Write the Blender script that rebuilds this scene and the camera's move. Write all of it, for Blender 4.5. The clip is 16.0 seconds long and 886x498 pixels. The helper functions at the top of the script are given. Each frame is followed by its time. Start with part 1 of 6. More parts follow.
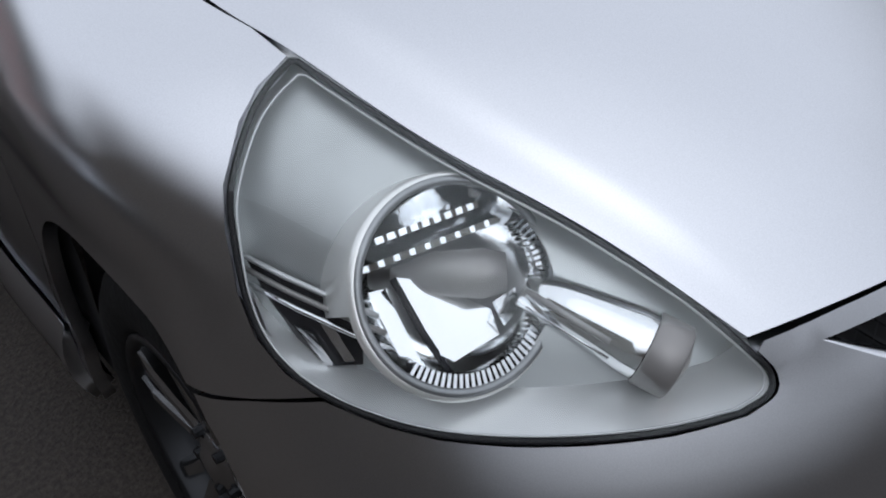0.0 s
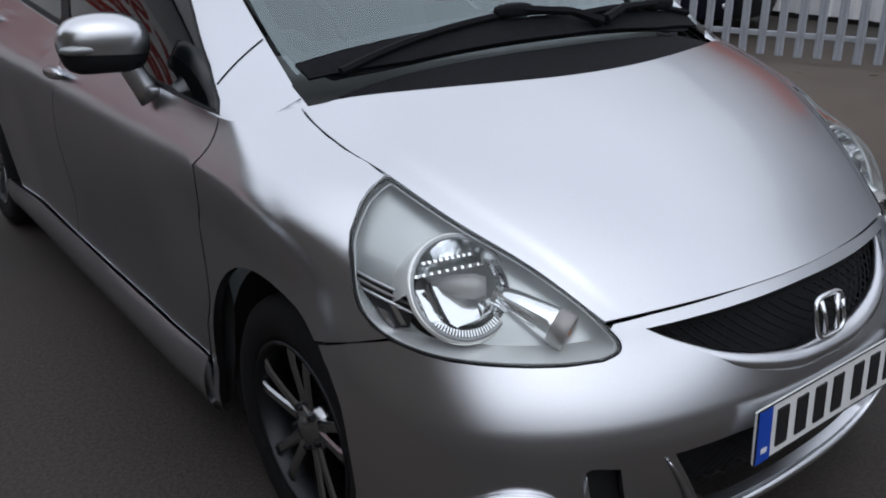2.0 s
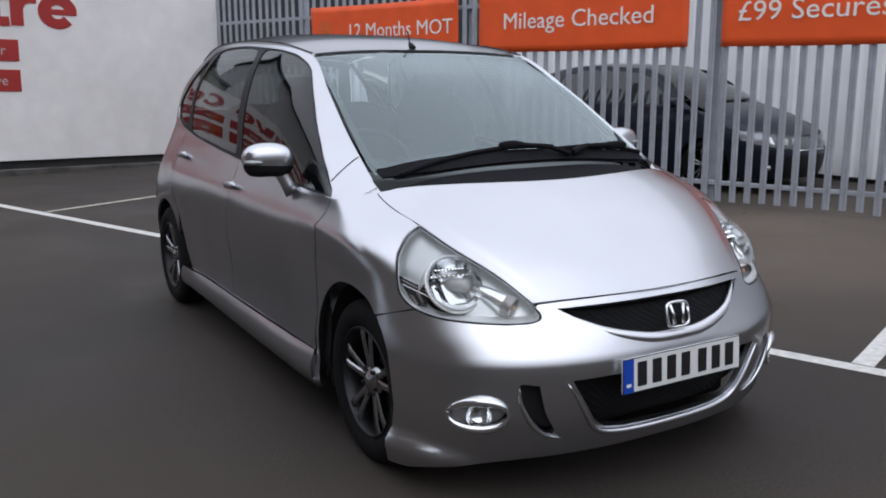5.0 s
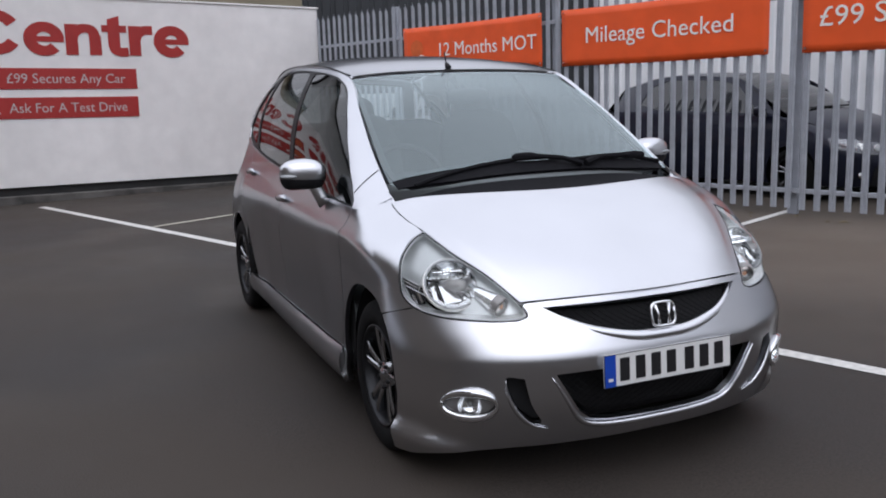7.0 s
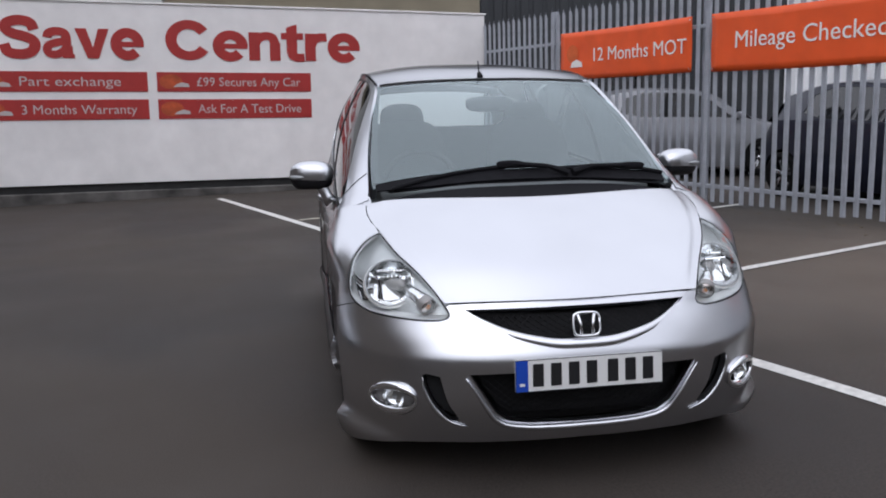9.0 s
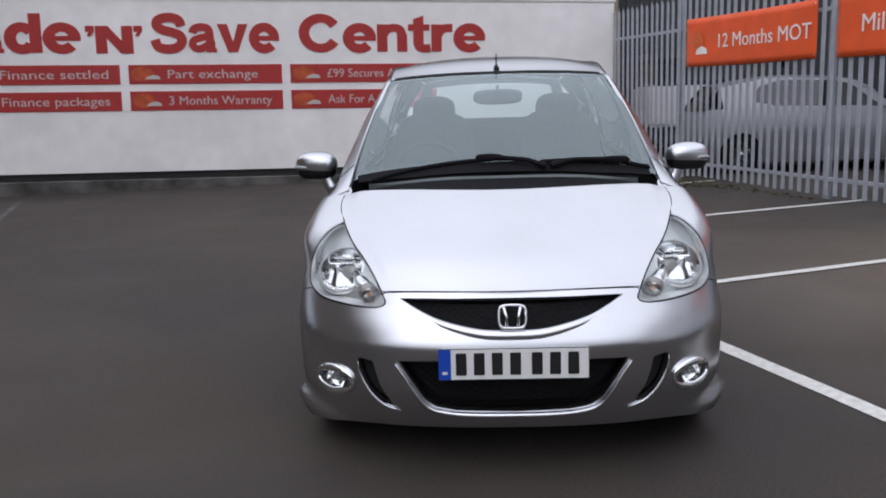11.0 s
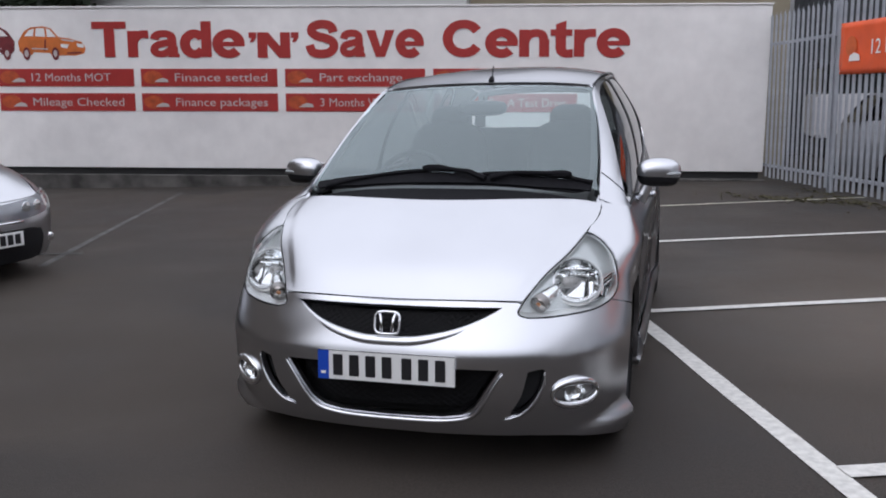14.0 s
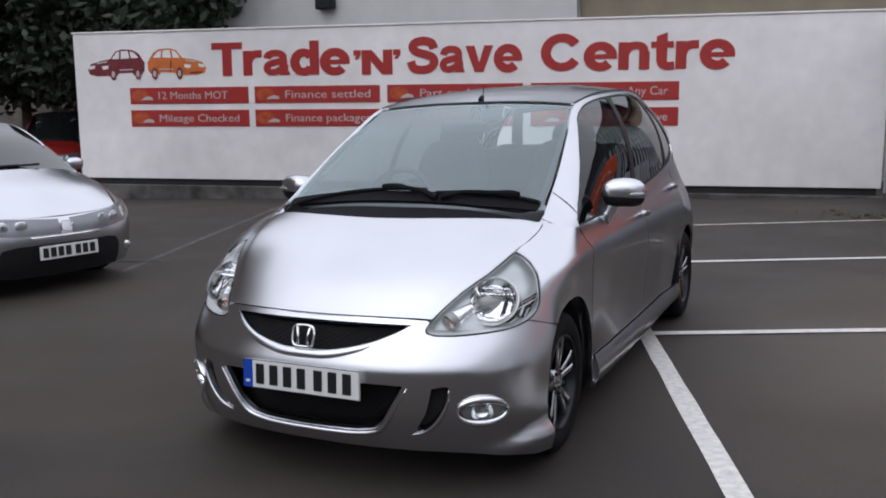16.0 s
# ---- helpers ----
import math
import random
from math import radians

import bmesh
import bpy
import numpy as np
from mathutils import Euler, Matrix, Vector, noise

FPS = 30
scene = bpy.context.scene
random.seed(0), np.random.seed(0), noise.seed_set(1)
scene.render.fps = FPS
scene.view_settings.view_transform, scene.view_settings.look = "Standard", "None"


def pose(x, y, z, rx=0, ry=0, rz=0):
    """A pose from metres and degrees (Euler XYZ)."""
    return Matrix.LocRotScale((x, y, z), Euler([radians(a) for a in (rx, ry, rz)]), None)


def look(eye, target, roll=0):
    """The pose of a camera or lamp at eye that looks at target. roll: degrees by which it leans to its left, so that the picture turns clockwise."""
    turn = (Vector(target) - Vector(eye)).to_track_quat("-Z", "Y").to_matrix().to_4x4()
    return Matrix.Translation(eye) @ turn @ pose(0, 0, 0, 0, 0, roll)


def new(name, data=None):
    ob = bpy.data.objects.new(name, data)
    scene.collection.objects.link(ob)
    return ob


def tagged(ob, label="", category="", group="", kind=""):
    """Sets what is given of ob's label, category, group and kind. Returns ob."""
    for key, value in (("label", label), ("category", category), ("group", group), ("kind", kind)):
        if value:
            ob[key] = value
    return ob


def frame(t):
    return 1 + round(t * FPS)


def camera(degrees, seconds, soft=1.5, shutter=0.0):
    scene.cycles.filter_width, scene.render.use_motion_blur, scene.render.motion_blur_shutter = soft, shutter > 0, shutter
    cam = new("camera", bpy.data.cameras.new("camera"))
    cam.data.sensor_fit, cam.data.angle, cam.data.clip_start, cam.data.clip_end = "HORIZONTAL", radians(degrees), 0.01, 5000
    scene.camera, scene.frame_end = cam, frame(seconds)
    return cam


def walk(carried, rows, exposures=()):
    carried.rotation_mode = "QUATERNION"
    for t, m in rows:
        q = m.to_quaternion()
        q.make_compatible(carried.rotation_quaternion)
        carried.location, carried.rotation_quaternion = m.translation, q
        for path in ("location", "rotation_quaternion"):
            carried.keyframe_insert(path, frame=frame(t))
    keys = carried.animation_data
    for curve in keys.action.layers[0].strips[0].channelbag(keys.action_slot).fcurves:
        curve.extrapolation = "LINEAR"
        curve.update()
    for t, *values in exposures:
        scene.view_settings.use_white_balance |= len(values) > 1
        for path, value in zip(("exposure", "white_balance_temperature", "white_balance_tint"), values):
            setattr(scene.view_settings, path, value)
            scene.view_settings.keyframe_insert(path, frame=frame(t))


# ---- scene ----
from mathutils.geometry import delaunay_2d_cdt

SOFT = 1.9
EXPOSURES = [(0.0, -0.32, 6020, 9), (2.0, -0.20, 6020, 9), (4.0, -0.05, 6020, 10), (6.5, 0.09, 6130, 13), (16.0, 0.06, 6130, 13)]
cam = camera(53.67, 16.0, soft=SOFT)
ROWS = [
    (0.0, -1.0108, -0.1604, 1.1578, 53.77, 2.77, -40.36),
    (0.5, -1.0790, -0.2459, 1.1794, 57.13, 2.35, -39.93),
    (1.0, -1.1691, -0.4009, 1.2328, 60.21, 1.79, -38.04),
    (1.5, -1.3373, -0.5848, 1.2679, 64.70, 1.12, -37.58),
    (2.0, -1.5020, -0.7823, 1.3156, 68.02, 0.19, -37.57),
    (2.5, -1.6527, -1.0100, 1.3363, 71.11, -0.70, -34.60),
    (3.0, -1.8113, -1.2261, 1.3502, 73.91, -1.22, -35.05),
    (3.5, -1.9629, -1.4460, 1.3626, 75.40, -0.08, -35.72),
    (4.0, -2.0427, -1.6818, 1.3511, 77.12, -0.27, -33.30),
    (6.5, -1.9650, -2.2800, 1.3179, 79.52, 1.93, -26.92),
    (7.0, -1.7978, -2.4063, 1.3334, 79.88, 1.90, -23.16),
    (7.5, -1.5866, -2.5581, 1.3338, 80.11, 2.30, -20.02),
    (8.0, -1.3816, -2.6509, 1.3203, 80.19, 2.41, -16.94),
    (8.5, -1.1551, -2.7180, 1.3315, 79.86, 2.03, -12.99),
    (9.0, -0.9210, -2.8303, 1.3309, 80.46, 1.42, -9.04),
    (11.5, 0.0516, -2.9856, 1.3423, 79.54, 1.39, 4.19),
    (12.0, 0.2048, -2.9536, 1.3498, 79.07, 0.99, 5.96),
    (12.5, 0.4252, -2.9515, 1.3384, 79.71, 1.79, 7.60),
    (13.0, 0.6336, -2.9835, 1.3461, 79.51, 0.98, 9.92),
    (13.5, 0.8284, -2.9565, 1.3482, 80.12, 0.86, 13.02),
    (14.0, 1.0334, -2.9269, 1.3552, 80.40, 0.97, 15.68),
    (14.5, 1.2853, -2.9171, 1.3596, 81.07, 0.09, 18.57),
    (15.0, 1.4804, -2.8633, 1.3568, 81.09, 0.67, 20.60),
    (15.5, 1.6454, -2.7640, 1.3730, 81.01, 0.94, 22.84),
    (16.0, 1.8630, -2.7010, 1.3753, 81.37, 1.34, 25.34),
]
walk(cam, [(t, pose(x, y, z, rx, ry, rz)) for t, x, y, z, rx, ry, rz in ROWS], EXPOSURES)

# ---- sky and sun: a bright overcast day ----
SUN_AZ, SUN_EL = radians(200), radians(50)
world = bpy.data.worlds.new("overcast_sky")
scene.world = world
world.use_nodes = True
wn, wl = world.node_tree.nodes, world.node_tree.links
wn.clear()
sky = wn.new("ShaderNodeTexSky")
sky.sky_type, sky.sun_disc = "NISHITA", False
sky.sun_elevation, sky.sun_rotation = SUN_EL, SUN_AZ
sky.air_density, sky.dust_density, sky.ozone_density = 1.0, 4.0, 1.0
pale = wn.new("ShaderNodeHueSaturation")
pale.inputs["Saturation"].default_value = 0.22
bg = wn.new("ShaderNodeBackground")
bg.inputs["Strength"].default_value = 0.13
wout = wn.new("ShaderNodeOutputWorld")
# a cloudy sky is brightest overhead
where, split, rise = wn.new("ShaderNodeTexCoord"), wn.new("ShaderNodeSeparateXYZ"), wn.new("ShaderNodeMapRange")
rise.inputs["From Min"].default_value, rise.inputs["From Max"].default_value = 0.08, 0.46
rise.inputs["To Min"].default_value, rise.inputs["To Max"].default_value = 0.34, 3.05
cloud = wn.new("ShaderNodeMix")
cloud.data_type, cloud.blend_type = "RGBA", "MULTIPLY"
cloud.inputs[0].default_value = 1
wl.new(where.outputs["Generated"], split.inputs[0])
wl.new(split.outputs["Z"], rise.inputs[0])
wl.new(sky.outputs[0], pale.inputs["Color"])
# thick cloud evens the sky out
even = wn.new("ShaderNodeMix")
even.data_type = "RGBA"
even.inputs[0].default_value = 0.93
even.inputs[7].default_value = (2.92, 2.95, 3.10, 1)
wl.new(pale.outputs[0], even.inputs[6])
wl.new(even.outputs[2], cloud.inputs[6])
wl.new(rise.outputs[0], cloud.inputs[7])
wl.new(cloud.outputs[2], bg.inputs[0])
wl.new(bg.outputs[0], wout.inputs[0])
sun = new("sun", bpy.data.lights.new("sun", "SUN"))
sun.data.energy, sun.data.angle, sun.data.color = 0.25, radians(80), (1.0, 0.97, 0.93)
sun.matrix_world = look((0, 0, 0), (-math.sin(SUN_AZ) * math.cos(SUN_EL), -math.cos(SUN_AZ) * math.cos(SUN_EL), -math.sin(SUN_EL)))

# ---- materials ----
def material(name, color, rough=0.6, metal=0.0, var=0.0, scale=8.0, bump=0.0, bscale=60.0, coat=0.0, spec=0.5, var2=0.0, scale2=1.0, rvar=0.0):
    """A node material: base colour with noise at two sizes, and a fine bump."""
    m = bpy.data.materials.new(name)
    m.use_nodes = True
    n, l = m.node_tree.nodes, m.node_tree.links
    b = n["Principled BSDF"]
    b.inputs["Base Color"].default_value = (*color, 1)
    b.inputs["Roughness"].default_value, b.inputs["Metallic"].default_value = rough, metal
    b.inputs["Coat Weight"].default_value, b.inputs["Coat Roughness"].default_value = coat, 0.04
    b.inputs["Specular IOR Level"].default_value = spec
    tex = n.new("ShaderNodeTexCoord")
    last = None
    for amount, size in ((var, scale), (var2, scale2)):
        if not amount:
            continue
        noise_node = n.new("ShaderNodeTexNoise")
        noise_node.inputs["Scale"].default_value, noise_node.inputs["Detail"].default_value = size, 6
        l.new(tex.outputs["Object"], noise_node.inputs["Vector"])
        ramp = n.new("ShaderNodeMapRange")
        ramp.inputs["From Min"].default_value, ramp.inputs["From Max"].default_value = 0.3, 0.7
        ramp.inputs["To Min"].default_value, ramp.inputs["To Max"].default_value = 1 - amount, 1 + amount
        l.new(noise_node.outputs[0], ramp.inputs[0])
        mult = n.new("ShaderNodeMix")
        mult.data_type, mult.blend_type = "RGBA", "MULTIPLY"
        mult.inputs[0].default_value = 1
        if last:
            l.new(last, mult.inputs[6])
        else:
            mult.inputs[6].default_value = (*color, 1)
        l.new(ramp.outputs[0], mult.inputs[7])
        last = mult.outputs[2]
        if rvar:
            rr = n.new("ShaderNodeMapRange")
            rr.inputs["From Min"].default_value, rr.inputs["From Max"].default_value = 0.35, 0.65
            rr.inputs["To Min"].default_value, rr.inputs["To Max"].default_value = rough - rvar, rough + rvar
            l.new(noise_node.outputs[0], rr.inputs[0])
            l.new(rr.outputs[0], b.inputs["Roughness"])
    if last:
        l.new(last, b.inputs["Base Color"])
    if bump:
        bn, bt = n.new("ShaderNodeBump"), n.new("ShaderNodeTexNoise")
        bt.inputs["Scale"].default_value, bt.inputs["Detail"].default_value = bscale, 4
        bn.inputs["Strength"].default_value, bn.inputs["Distance"].default_value = bump, 0.01
        l.new(tex.outputs["Object"], bt.inputs["Vector"])
        l.new(bt.outputs[0], bn.inputs["Height"])
        l.new(bn.outputs[0], b.inputs["Normal"])
    return m


def glass(name, tint, gloss=1.0, rough=0.0, ior=1.72, sheen=None):
    """Thin pane: what is behind it shows tinted, and the surface mirrors by its Fresnel gloss."""
    m = bpy.data.materials.new(name)
    m.use_nodes = True
    n, l = m.node_tree.nodes, m.node_tree.links
    n.remove(n["Principled BSDF"])
    clear, shine, mix = n.new("ShaderNodeBsdfTransparent"), n.new("ShaderNodeBsdfGlossy"), n.new("ShaderNodeMixShader")
    clear.inputs[0].default_value = (*tint, 1)
    shine.inputs["Roughness"].default_value = rough
    shine.inputs[0].default_value = (*(sheen or (gloss, gloss, gloss)), 1)
    # the same gloss from either side of the pane, rising towards a glancing view
    edge, power, lift = n.new("ShaderNodeLayerWeight"), n.new("ShaderNodeMath"), n.new("ShaderNodeMath")
    edge.inputs[0].default_value = 0.5
    straight = ((ior - 1) / (ior + 1)) ** 2
    power.operation, lift.operation = "POWER", "MULTIPLY_ADD"
    power.inputs[1].default_value = 5.0
    lift.inputs[1].default_value, lift.inputs[2].default_value = 1 - straight, straight
    l.new(edge.outputs["Facing"], power.inputs[0])
    l.new(power.outputs[0], lift.inputs[0])
    l.new(lift.outputs[0], mix.inputs[0])
    l.new(clear.outputs[0], mix.inputs[1])
    l.new(shine.outputs[0], mix.inputs[2])
    l.new(mix.outputs[0], n["Material Output"].inputs[0])
    return m


def flake_paint(name, color, rough):
    """Metallic paint: a soft lobe of aluminium flakes with fine sparkle, under a thin clear coat."""
    m = bpy.data.materials.new(name)
    m.use_nodes = True
    n, l = m.node_tree.nodes, m.node_tree.links
    n.remove(n["Principled BSDF"])
    flakes, coat, mix, fres = n.new("ShaderNodeBsdfGlossy"), n.new("ShaderNodeBsdfGlossy"), n.new("ShaderNodeMixShader"), n.new("ShaderNodeFresnel")
    flakes.distribution = "BECKMANN"
    flakes.inputs["Roughness"].default_value = rough
    coat.inputs["Roughness"].default_value = 0.06
    coat.inputs[0].default_value = (0.5, 0.5, 0.5, 1)
    fres.inputs[0].default_value = 1.35
    tex = n.new("ShaderNodeTexCoord")
    last = None
    for size, amount in ((900, 0.06), (2.5, 0.03)):
        grain, ramp, mult = n.new("ShaderNodeTexNoise"), n.new("ShaderNodeMapRange"), n.new("ShaderNodeMix")
        grain.inputs["Scale"].default_value = size
        ramp.inputs["From Min"].default_value, ramp.inputs["From Max"].default_value = 0.3, 0.7
        ramp.inputs["To Min"].default_value, ramp.inputs["To Max"].default_value = 1 - amount, 1 + amount
        mult.data_type, mult.blend_type = "RGBA", "MULTIPLY"
        mult.inputs[0].default_value = 1
        mult.inputs[6].default_value = (*color, 1)
        l.new(tex.outputs["Object"], grain.inputs["Vector"])
        l.new(grain.outputs[0], ramp.inputs[0])
        l.new(ramp.outputs[0], mult.inputs[7])
        if last:
            l.new(last, mult.inputs[6])
        last = mult.outputs[2]
    l.new(last, flakes.inputs[0])
    l.new(fres.outputs[0], mix.inputs[0])
    l.new(flakes.outputs[0], mix.inputs[1])
    l.new(coat.outputs[0], mix.inputs[2])
    l.new(mix.outputs[0], n["Material Output"].inputs[0])
    return m


SILVER = flake_paint("silver_paint", (0.66, 0.67, 0.70), 0.30)
BLACK = material("black_plastic", (0.010, 0.010, 0.012), rough=0.5, var=0.2, scale=60, spec=0.28)
COWL = material("cowl_plastic", (0.009, 0.009, 0.011), rough=0.8, var=0.2, scale=50, spec=0.12)
DARK_MESH = material("dark_mesh", (0.005, 0.005, 0.006), rough=0.7, spec=0.2)
GAP = material("dark_gap", (0.004, 0.004, 0.005), rough=0.9)
RUBBER = material("tyre_rubber", (0.006, 0.006, 0.0065), rough=0.8, var=0.25, scale=30, bump=0.2, bscale=90, spec=0.2)
CHROME = material("chrome", (0.82, 0.83, 0.85), rough=0.08, metal=1.0)
RIM_DARK = material("rim_barrel", (0.03, 0.031, 0.034), rough=0.4, metal=0.8)
ALLOY = material("alloy", (0.38, 0.385, 0.40), rough=0.16, metal=1.0, var=0.08, scale=20, coat=0.3)
REFLECTOR = material("lamp_reflector", (0.93, 0.94, 0.95), rough=0.1, metal=1.0)
LAMP_GREY = material("lamp_bezel", (0.33, 0.34, 0.35), rough=0.35, metal=0.7)
AMBER = material("amber_bulb", (0.7, 0.3, 0.12), rough=0.2)
SCREEN = glass("windscreen_glass", (0.88, 0.97, 0.97), 0.95, 0.0, 2.5, (0.86, 0.98, 1.0))
SIDE_GLASS = glass("side_glass", (0.17, 0.19, 0.19), 1.0, 0.0, 1.48)
REAR_GLASS = glass("rear_glass", (0.78, 0.84, 0.84), 1.0)
LENS = glass("lamp_lens", (0.98, 0.99, 0.99), 0.95, 0.0, 1.6, (0.92, 0.97, 0.96))
SEAT = material("seat_fabric", (0.035, 0.036, 0.04), rough=0.9, var=0.1, scale=20)
CABIN = material("cabin_fabric", (0.20, 0.205, 0.21), rough=0.9, var=0.06, scale=12)
PLATE_WHITE = material("plate_white", (0.75, 0.75, 0.74), rough=0.35)
PLATE_BLUE = material("plate_blue", (0.01, 0.06, 0.42), rough=0.35)
INK = material("black_ink", (0.012, 0.012, 0.014), rough=0.4)
ASPHALT = material("asphalt", (0.0345, 0.0283, 0.0237), rough=0.72, var=0.5, scale=90, bump=0.4, bscale=140, var2=0.45, scale2=0.6, rvar=0.10, spec=0.35)
WORN_LINE = material("worn_line_paint", (0.072, 0.07, 0.067), rough=0.75, var=0.7, scale=7, bump=0.2, bscale=120)
YELLOW_LINE = material("yellowed_line_paint", (0.48, 0.46, 0.38), rough=0.75, var=0.35, scale=9, bump=0.2, bscale=120)
LINE = material("line_paint", (0.62, 0.61, 0.58), rough=0.7, var=0.18, scale=25, bump=0.2, bscale=120)
BOARD = material("white_board", (0.84, 0.815, 0.80), rough=0.55, var=0.04, scale=4, var2=0.08, scale2=0.7)
RED = material("red_vinyl", (0.38, 0.027, 0.023), rough=0.45, var=0.08, scale=5)
ORANGE = material("orange_banner", (0.86, 0.105, 0.014), rough=0.5, var=0.08, scale=3)
GALV = material("galvanised_steel", (0.37, 0.39, 0.43), rough=0.5, metal=0.2, var=0.15, scale=6)
DARK_WALL = material("dark_render", (0.03, 0.03, 0.03), rough=0.8, var=0.2, scale=6)
CLAD = material("white_cladding", (0.90, 0.91, 0.92), rough=0.5, var=0.05, scale=2)
GREY_CLAD = material("grey_cladding", (0.035, 0.038, 0.043), rough=0.6, var=0.08, scale=2)


# brownish oil and wear stains over the tarmac
an, al = ASPHALT.node_tree.nodes, ASPHALT.node_tree.links
stain, stain_ramp, stain_mix, place = an.new("ShaderNodeTexNoise"), an.new("ShaderNodeMapRange"), an.new("ShaderNodeMix"), an.new("ShaderNodeTexCoord")
stain.inputs["Scale"].default_value, stain.inputs["Detail"].default_value, stain.inputs["Distortion"].default_value = 0.55, 5, 0.6
stain_ramp.inputs["From Min"].default_value, stain_ramp.inputs["From Max"].default_value = 0.44, 0.62
stain_ramp.inputs["To Max"].default_value = 0.85
stain_mix.data_type = "RGBA"
stain_mix.inputs[7].default_value = (0.048, 0.039, 0.031, 1)
old = an["Principled BSDF"].inputs["Base Color"].links[0].from_socket
al.new(place.outputs["Object"], stain.inputs["Vector"])
al.new(stain.outputs[0], stain_ramp.inputs[0])
al.new(stain_ramp.outputs[0], stain_mix.inputs[0])
al.new(old, stain_mix.inputs[6])
# a paler brown area towards the fence, fading out with a noisy edge
gap, spread, brown_fade, brown_mix = an.new("ShaderNodeVectorMath"), an.new("ShaderNodeMath"), an.new("ShaderNodeMapRange"), an.new("ShaderNodeMix")
gap.operation = "DISTANCE"
gap.inputs[1].default_value = (4.3, 2.9, 0)
spread.operation = "MULTIPLY_ADD"
spread.inputs[1].default_value = 4.0
brown_fade.inputs["From Min"].default_value, brown_fade.inputs["From Max"].default_value = 2.2, 5.6
brown_fade.inputs["To Min"].default_value, brown_fade.inputs["To Max"].default_value = 0.85, 0.0
brown_mix.data_type = "RGBA"
brown_mix.inputs[7].default_value = (0.150, 0.122, 0.096, 1)
al.new(place.outputs["Object"], gap.inputs[0])
al.new(stain.outputs[0], spread.inputs[0])
al.new(gap.outputs["Value"], spread.inputs[2])
al.new(spread.outputs[0], brown_fade.inputs[0])
al.new(brown_fade.outputs[0], brown_mix.inputs[0])
al.new(stain_mix.outputs[2], brown_mix.inputs[6])
al.new(brown_mix.outputs[2], an["Principled BSDF"].inputs["Base Color"])


# ---- mesh helpers ----
def obj(name, bm, mat, parent=None, smooth=False, label=""):
    me = bpy.data.meshes.new(name)
    bm.normal_update()
    bm.to_mesh(me)
    bm.free()
    me.materials.append(mat)
    if smooth:
        me.shade_smooth()
    ob = new(name, me)
    if parent:
        ob.parent = parent
    if label:
        ob["label"] = label
    return ob


def part(name, bm, mat, parent, label="", smooth=False):
    return obj(name, bm, mat, parent, smooth, label)


def box(bm, lo, hi, m=None):
    vs = [bm.verts.new((x, y, z)) for z in (lo[2], hi[2]) for y in (lo[1], hi[1]) for x in (lo[0], hi[0])]
    for f in ((0, 2, 3, 1), (4, 5, 7, 6), (0, 1, 5, 4), (2, 6, 7, 3), (0, 4, 6, 2), (1, 3, 7, 5)):
        bm.faces.new([vs[i] for i in f])
    if m:
        bmesh.ops.transform(bm, matrix=m, verts=vs)
    return vs


def boxed(lo, hi, bevel=0.0, m=None, seg=1):
    bm = bmesh.new()
    box(bm, lo, hi, m)
    if bevel:
        bmesh.ops.bevel(bm, geom=bm.edges[:], offset=bevel, segments=seg, affect="EDGES")
    return bm


def lathe(profile, axis="x", n=48, closed=False):
    """Turn a profile of (radius, along) round an axis."""
    bm = bmesh.new()
    rings = []
    for k in range(n):
        a = 2 * math.pi * k / n
        c, s = math.cos(a), math.sin(a)
        ring = []
        for r, d in profile:
            p = {"x": (d, r * c, r * s), "y": (r * c, d, r * s), "z": (r * c, r * s, d)}[axis]
            ring.append(bm.verts.new(p))
        rings.append(ring)
    for k in range(n):
        a, b = rings[k], rings[(k + 1) % n]
        for i in range(len(profile) - 1 + (1 if closed else 0)):
            j = (i + 1) % len(profile)
            bm.faces.new((a[i], a[j], b[j], b[i]))
    bmesh.ops.remove_doubles(bm, verts=bm.verts, dist=1e-6)
    bmesh.ops.recalc_face_normals(bm, faces=bm.faces)
    return bm


def tube(path, r, n=8, flat=1.0):
    """A round bar along a path of points; its section keeps its turn along the way."""
    bm = bmesh.new()
    pts = [Vector(p) for p in path]
    rings, a = [], None
    for i, p in enumerate(pts):
        d = (pts[min(i + 1, len(pts) - 1)] - pts[max(i - 1, 0)]).normalized()
        if a is None:
            a = d.cross(Vector((0, 0, 1)) if abs(d.z) < 0.9 else Vector((0, 1, 0)))
        a = (a - d * a.dot(d)).normalized()
        b = a.cross(d).normalized()
        rr = r[i] if isinstance(r, (list, tuple)) else r
        rings.append([bm.verts.new(p + rr * (math.cos(t) * a + flat * math.sin(t) * b)) for t in (2 * math.pi * k / n for k in range(n))])
    for i in range(len(rings) - 1):
        for k in range(n):
            bm.faces.new((rings[i][k], rings[i][(k + 1) % n], rings[i + 1][(k + 1) % n], rings[i + 1][k]))
    bm.faces.new(rings[0][::-1])
    bm.faces.new(rings[-1])
    bmesh.ops.recalc_face_normals(bm, faces=bm.faces)
    return bm


